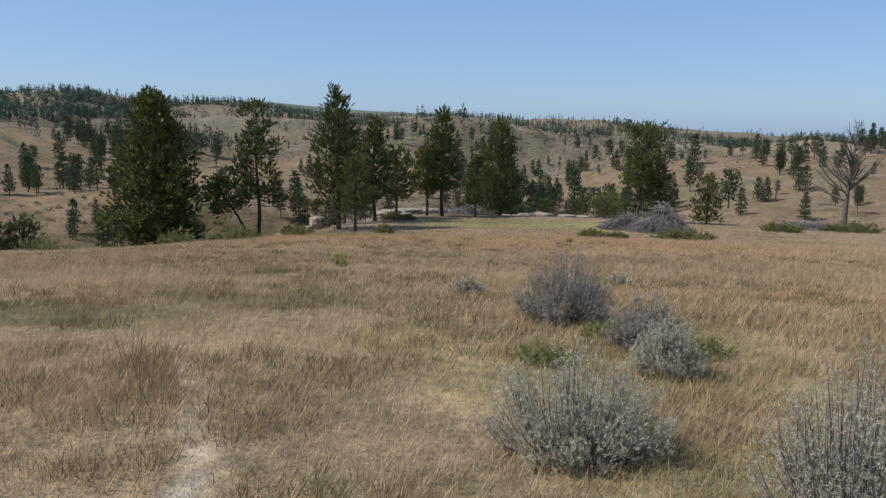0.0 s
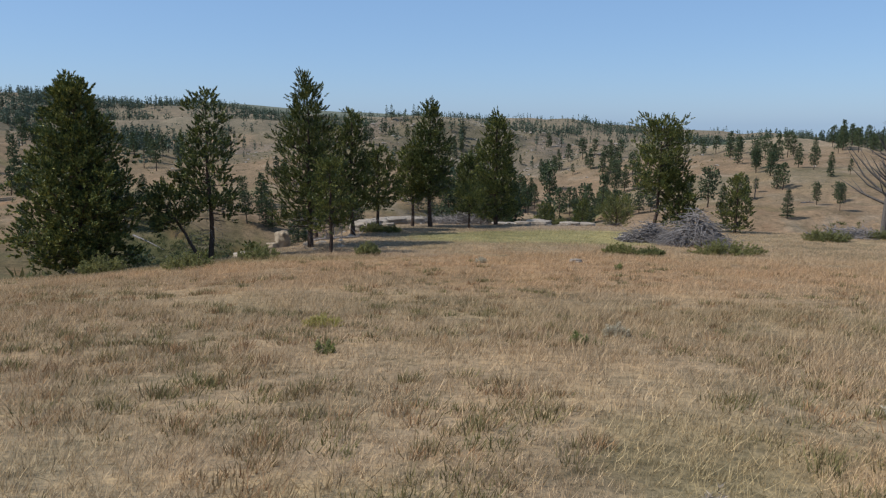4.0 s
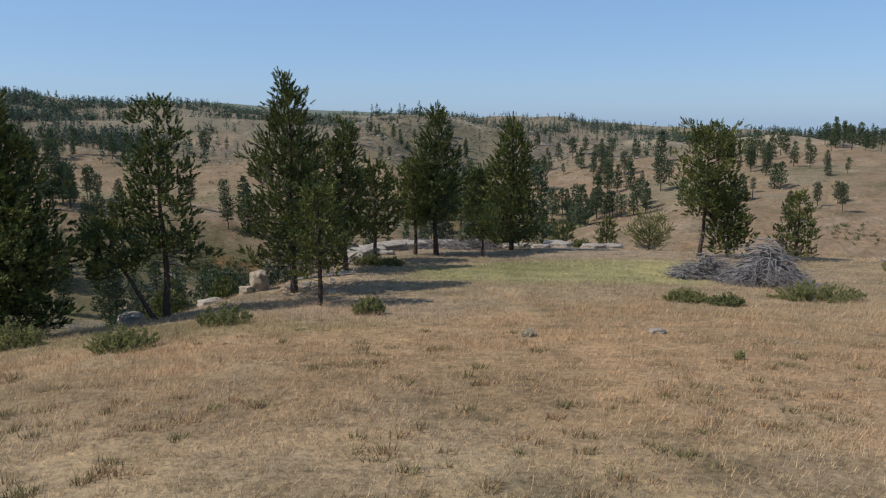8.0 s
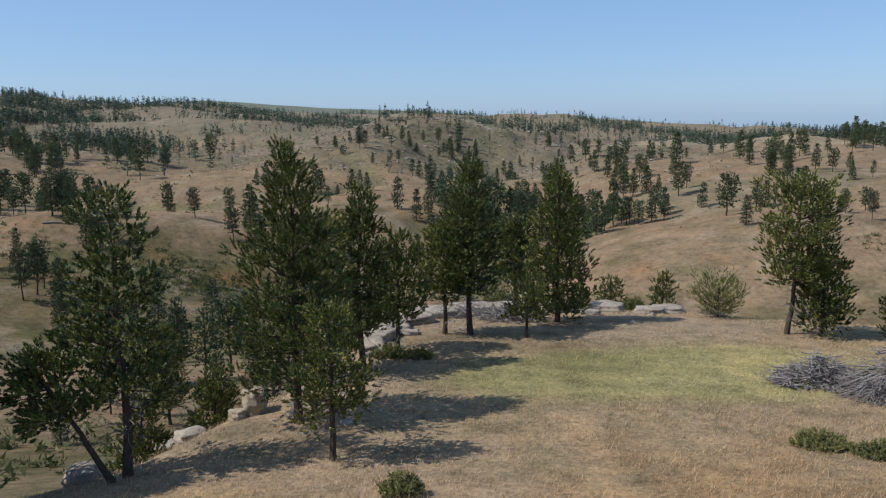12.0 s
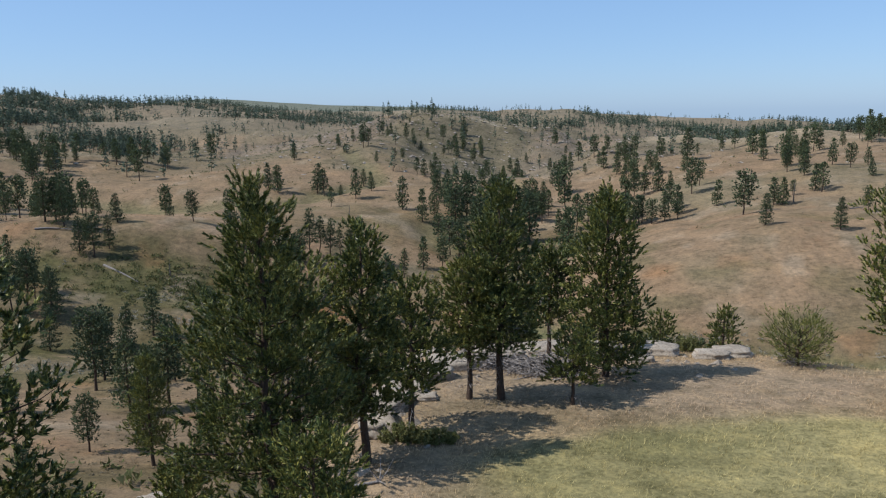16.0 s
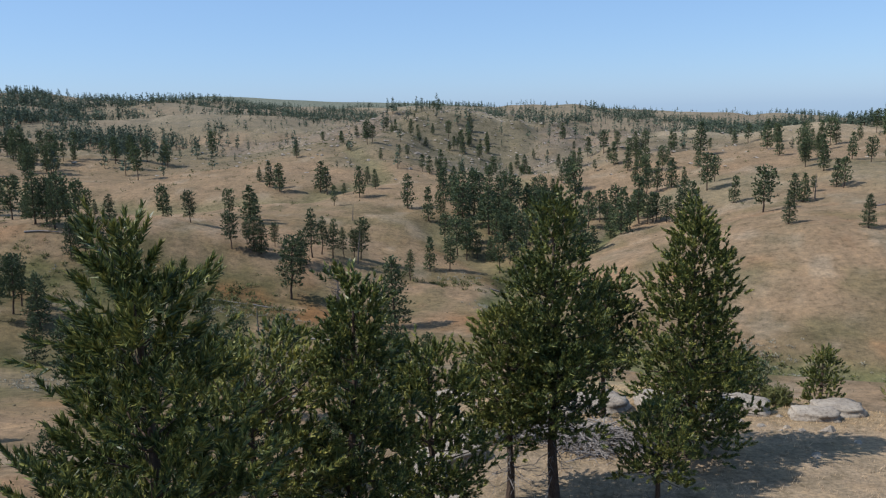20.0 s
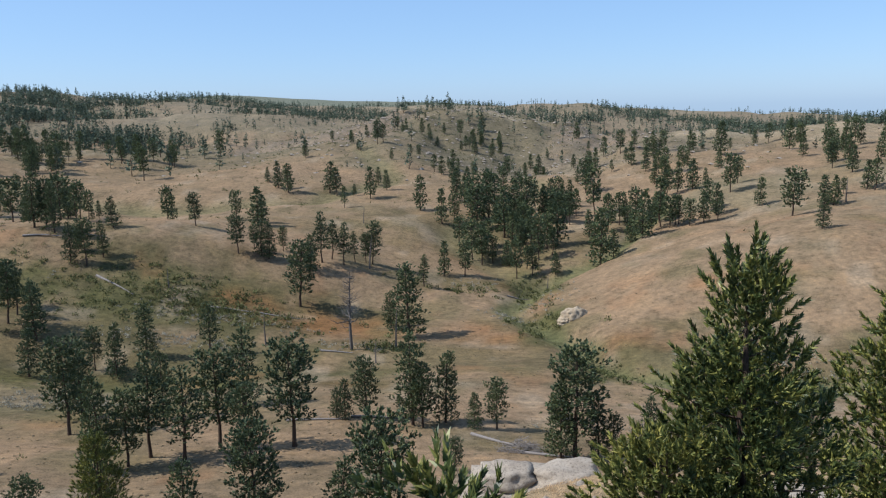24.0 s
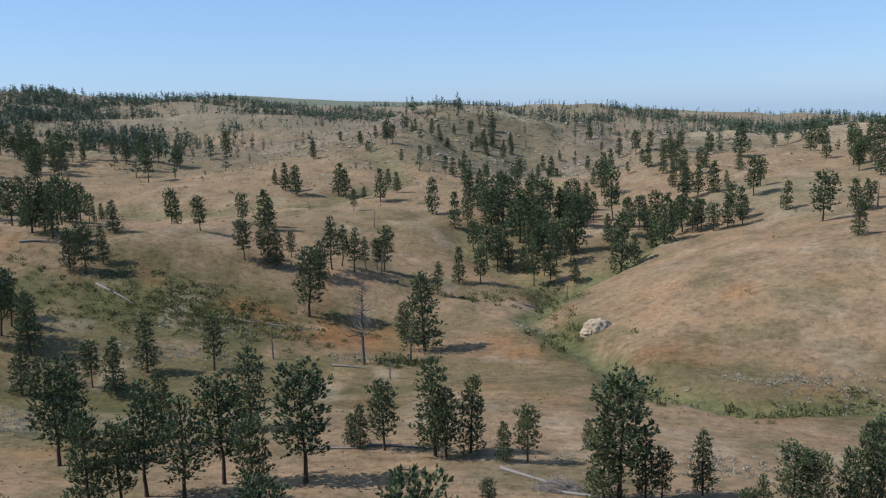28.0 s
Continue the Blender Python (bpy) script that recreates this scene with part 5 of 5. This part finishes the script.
# ------------------------------------------------------------------ low cover in the valley
def valley_brush(name, label, spots, leaf, seed, low, high, count=26, wide=1.0):
    """Many small shrubs that nobody could count, round a few spots: x, y, half sizes, how many."""
    rng = np.random.default_rng(seed)
    pile = Pile()
    for cx, cy, rx, ry, n in spots:
        x, y = rng.normal(cx, rx, n), rng.normal(cy, ry, n)
        size = rng.uniform(low, high, n)
        at = np.repeat(np.stack([x, y, land(x, y)], -1), count, 0)
        s = np.repeat(size, count)[:, None]
        off = rng.normal(0, 0.42, (n * count, 3)) * s * [wide, wide, 0.7]
        off[:, 2] = np.abs(off[:, 2])
        d, e = rng.normal(0, 0.5, (n * count, 3)) + [0, 0, 0.5], rng.normal(0, 0.3, (n * count, 3))
        tri = np.stack([at + off - e * s * 0.3, at + off + e * s * 0.3, at + off + d * s * 0.4], 1)
        pile.add(tri, np.arange(n * count * 3).reshape(-1, 3))
    tagged(new(name, pile.mesh(name, leaf)), label, "brush", kind="stuff")


valley_brush("sage_flat", "low silver-grey sagebrush in the valley bottom", ((-66, 200, 8, 2.0, 130), (-62, 214, 9, 2.5, 120), (43, 191, 6, 1.5, 110), (49, 185.5, 4, 1.2, 40), (18, 147, 6, 2.5, 90), (-73, 162, 8, 2.5, 110), (1.5, 236, 4, 5, 60), (-8, 262, 5, 3, 40), (10, 244, 4, 6, 40), (60, 182, 14, 2, 60), (-30, 205, 5, 2, 40), (-120, 215, 20, 8, 60)), FAR_SAGE, 41, 0.35, 0.75)
valley_brush("hillside_brush", "dark green and olive brush on the hollow hillside", ((-72, 221, 16, 6, 420), (-58, 222, 6, 4, 40), (-24, 205, 4, 2, 50), (8, 262, 4, 8, 70), (6, 226, 3, 9, 70), (15, 187, 3, 8, 50), (44, 182, 6, 2, 50), (30, 178, 4, 3, 30), (-14, 256, 8, 2.5, 60), (50, 187, 2, 1, 12), (105, 226, 5, 4, 30), (-85, 80, 25, 15, 60), (-20, 95, 14, 8, 40), (-45, 72, 14, 12, 170), (-70, 100, 18, 14, 90), (-150, 300, 40, 40, 90), (-120, 225, 18, 10, 60)), FAR_SHRUB, 42, 0.5, 1.5)
valley_brush("hill_bushes", "small dark bushes dotted over the dry hills", ((-150, 430, 70, 60, 60), (0, 330, 70, 40, 25), (100, 330, 50, 60, 25), (-20, 560, 110, 70, 2300), (-200, 600, 110, 90, 700), (150, 640, 110, 90, 500), (-100, 390, 60, 40, 110), (30, 440, 60, 40, 160), (60, 460, 60, 40, 90), (-190, 500, 60, 60, 60), (200, 420, 60, 60, 40)), FAR_SHRUB, 43, 0.5, 1.5, 14)


def bunch_grass():
    """Dry bunches that roughen the valley sides."""
    rng = np.random.default_rng(47)
    n = 4500
    y = 95 + 215 * rng.random(n) ** 1.3
    x = (y - 55) * rng.uniform(-0.62, 0.62, n) - 11
    keep = (rough(x, y, 16, 501, 3) > -0.35) & (past_brow(x, y) > 8)
    x, y = x[keep], y[keep]
    m, k = len(x), 5
    size = np.repeat(rng.uniform(0.15, 0.36, m), k)[:, None]
    at = np.repeat(np.stack([x, y, land(x, y) - 0.03], -1), k, 0) + rng.normal(0, 0.25, (m * k, 3)) * size * [1, 1, 0]
    side = rng.normal(0, 1, (m * k, 3)) * size * [0.35, 0.35, 0.0]
    tip = (rng.normal(0, 0.35, (m * k, 3)) * [1, 1, 0.2] + [0.15, 0, 0.5]) * size
    pile = Pile()
    pile.add(np.stack([at - side, at + side, at + tip], 1), np.arange(m * k * 3).reshape(-1, 3))
    tagged(new("bunch_grass", pile.mesh("bunch_grass", BUNCH)), "dry tan bunch grass over the valley sides", "grass", kind="stuff")


bunch_grass()


# ------------------------------------------------------------------ grass
def grass():
    """Dry blades over the meadow and the brow, thinner the farther off they stand."""
    rng = np.random.default_rng(5)
    fields = (  # from y, to y, blades a square metre, height, width
        (1.6, 9, 1250, 0.135, 0.0055), (9, 17, 620, 0.145, 0.008), (17, 27, 340, 0.18, 0.011), (27, 40, 205, 0.16, 0.0125), (40, 56, 140, 0.16, 0.0145), (56, 82, 75, 0.13, 0.019))
    spots, highs, wides = [], [], []
    for y0, y1, dense, high, wide in fields:
        eye = max(0.0, y0 * 0.55 - 6) if y0 < 56 else 24
        half = 0.62 * (y1 - min(eye, 22)) + 2.5
        n = int(dense * (y1 - y0) * 2 * half / 5)
        x = rng.uniform(-half - 3.5, half - 2.0, n)
        y = rng.uniform(y0, y1, n)
        keep = (np.abs(x + 3 - 0.0) < 0.6 * y + 4.5) & (past_brow(x, y) < 1.5) & (trail(x, y) < rng.uniform(0.1, 0.6, n))
        bare = bump(x, y, 2.0, 69.5, 8.0, 3.2) * 0.9
        keep &= rng.random(n) > bare
        x, y = x[keep], y[keep]
        k = 5
        x, y = np.repeat(x, k) + rng.normal(0, 0.035 + wide * 2, len(x) * k), np.repeat(y, k) + rng.normal(0, 0.035 + wide * 2, len(y) * k)
        lush = 1 + 0.45 * rough(x, y, 1.7, 401, 3) + 0.25 * waves(x, y, 6, 411)
        spots.append(np.c_[x, y])
        highs.append(high * np.clip(lush, 0.35, 1.7) * rng.uniform(0.55, 1.25, len(x)))
        wides.append(wide * rng.uniform(0.7, 1.3, len(x)))
    p, h, w = np.concatenate(spots), np.concatenate(highs), np.concatenate(wides)
    x, y = p.T
    n = len(x)
    z = land(x, y)
    lean = rng.normal(0, 0.5, (n, 2)) + [0.2, 0.03]
    a = rng.uniform(0, math.pi, n)
    side = np.c_[np.cos(a), np.sin(a)] * w[:, None] * 0.5
    foot = np.c_[x, y, z - 0.02]
    v = np.stack([foot - np.c_[side, np.zeros(n)], foot + np.c_[side, np.zeros(n)], foot + np.c_[lean * h[:, None], h]], 1)
    me = mesh_of("grass", v.reshape(-1, 3), np.arange(n * 3).reshape(-1, 3), GRASS)
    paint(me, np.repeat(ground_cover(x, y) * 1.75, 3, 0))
    tagged(new("grass", me), "dry straw-coloured prairie grass bent by the wind", "grass", kind="stuff")


def weed_tufts():
    """Darker, taller bunches among the grass."""
    rng = np.random.default_rng(6)
    n = 9500
    y = 2.5 + 42 * rng.random(n) ** 1.2
    x = rng.uniform(-1, 1, n) * (0.6 * y + 4) - 2
    keep = (rough(x, y, 3.0, 421, 3) > -0.1) & (past_brow(x, y) < -1) & (trail(x, y) < 0.05) & (rng.random(n) < ease(46, 16, y))
    x, y = x[keep], y[keep]
    # a few tall bunches beside the footpath and in the hollow
    x, y = np.r_[x, -3.1, -3.3, -2.95, -3.6, -2.75, -4.3, -1.7, 0.2], np.r_[y, 6.9, 7.2, 6.5, 7.6, 6.2, 12.2, 7.3, 8.2]
    k = 34
    tuft = rng.uniform(0.07, 0.18, len(x))
    tuft[-8:-3], tuft[-3:] = 0.42, 0.24
    X, Y, H = np.repeat(x, k), np.repeat(y, k), np.repeat(tuft, k)
    m = len(X)
    off = rng.normal(0, 0.1, (m, 2))
    H = H * rng.uniform(0.6, 1.15, m)
    px, py = X + off[:, 0], Y + off[:, 1]
    lean = off * 2.6 + rng.normal(0, 0.3, (m, 2)) + [0.2, 0.05]
    a = rng.uniform(0, math.pi, m)
    w = (0.0022 + 0.00035 * py) * rng.uniform(0.7, 1.3, m)
    side = np.c_[np.cos(a), np.sin(a), 0 * a] * w[:, None]
    foot = np.c_[px, py, land(px, py) - 0.02]
    v = np.stack([foot - side, foot + side, foot + np.c_[lean * H[:, None], H]], 1)
    me = mesh_of("weed_tufts", v.reshape(-1, 3), np.arange(m * 3).reshape(-1, 3), GRASS)
    tone = np.array([(0.27, 0.20, 0.11), (0.17, 0.155, 0.065), (0.31, 0.195, 0.105), (0.20, 0.17, 0.08)])[rng.integers(0, 4, len(x))]
    paint(me, np.repeat(np.repeat(tone, k, 0), 3, 0))
    tagged(new("weed_tufts", me), "darker olive and brown weed bunches in the dry meadow", "grass", kind="stuff")


grass()
weed_tufts()
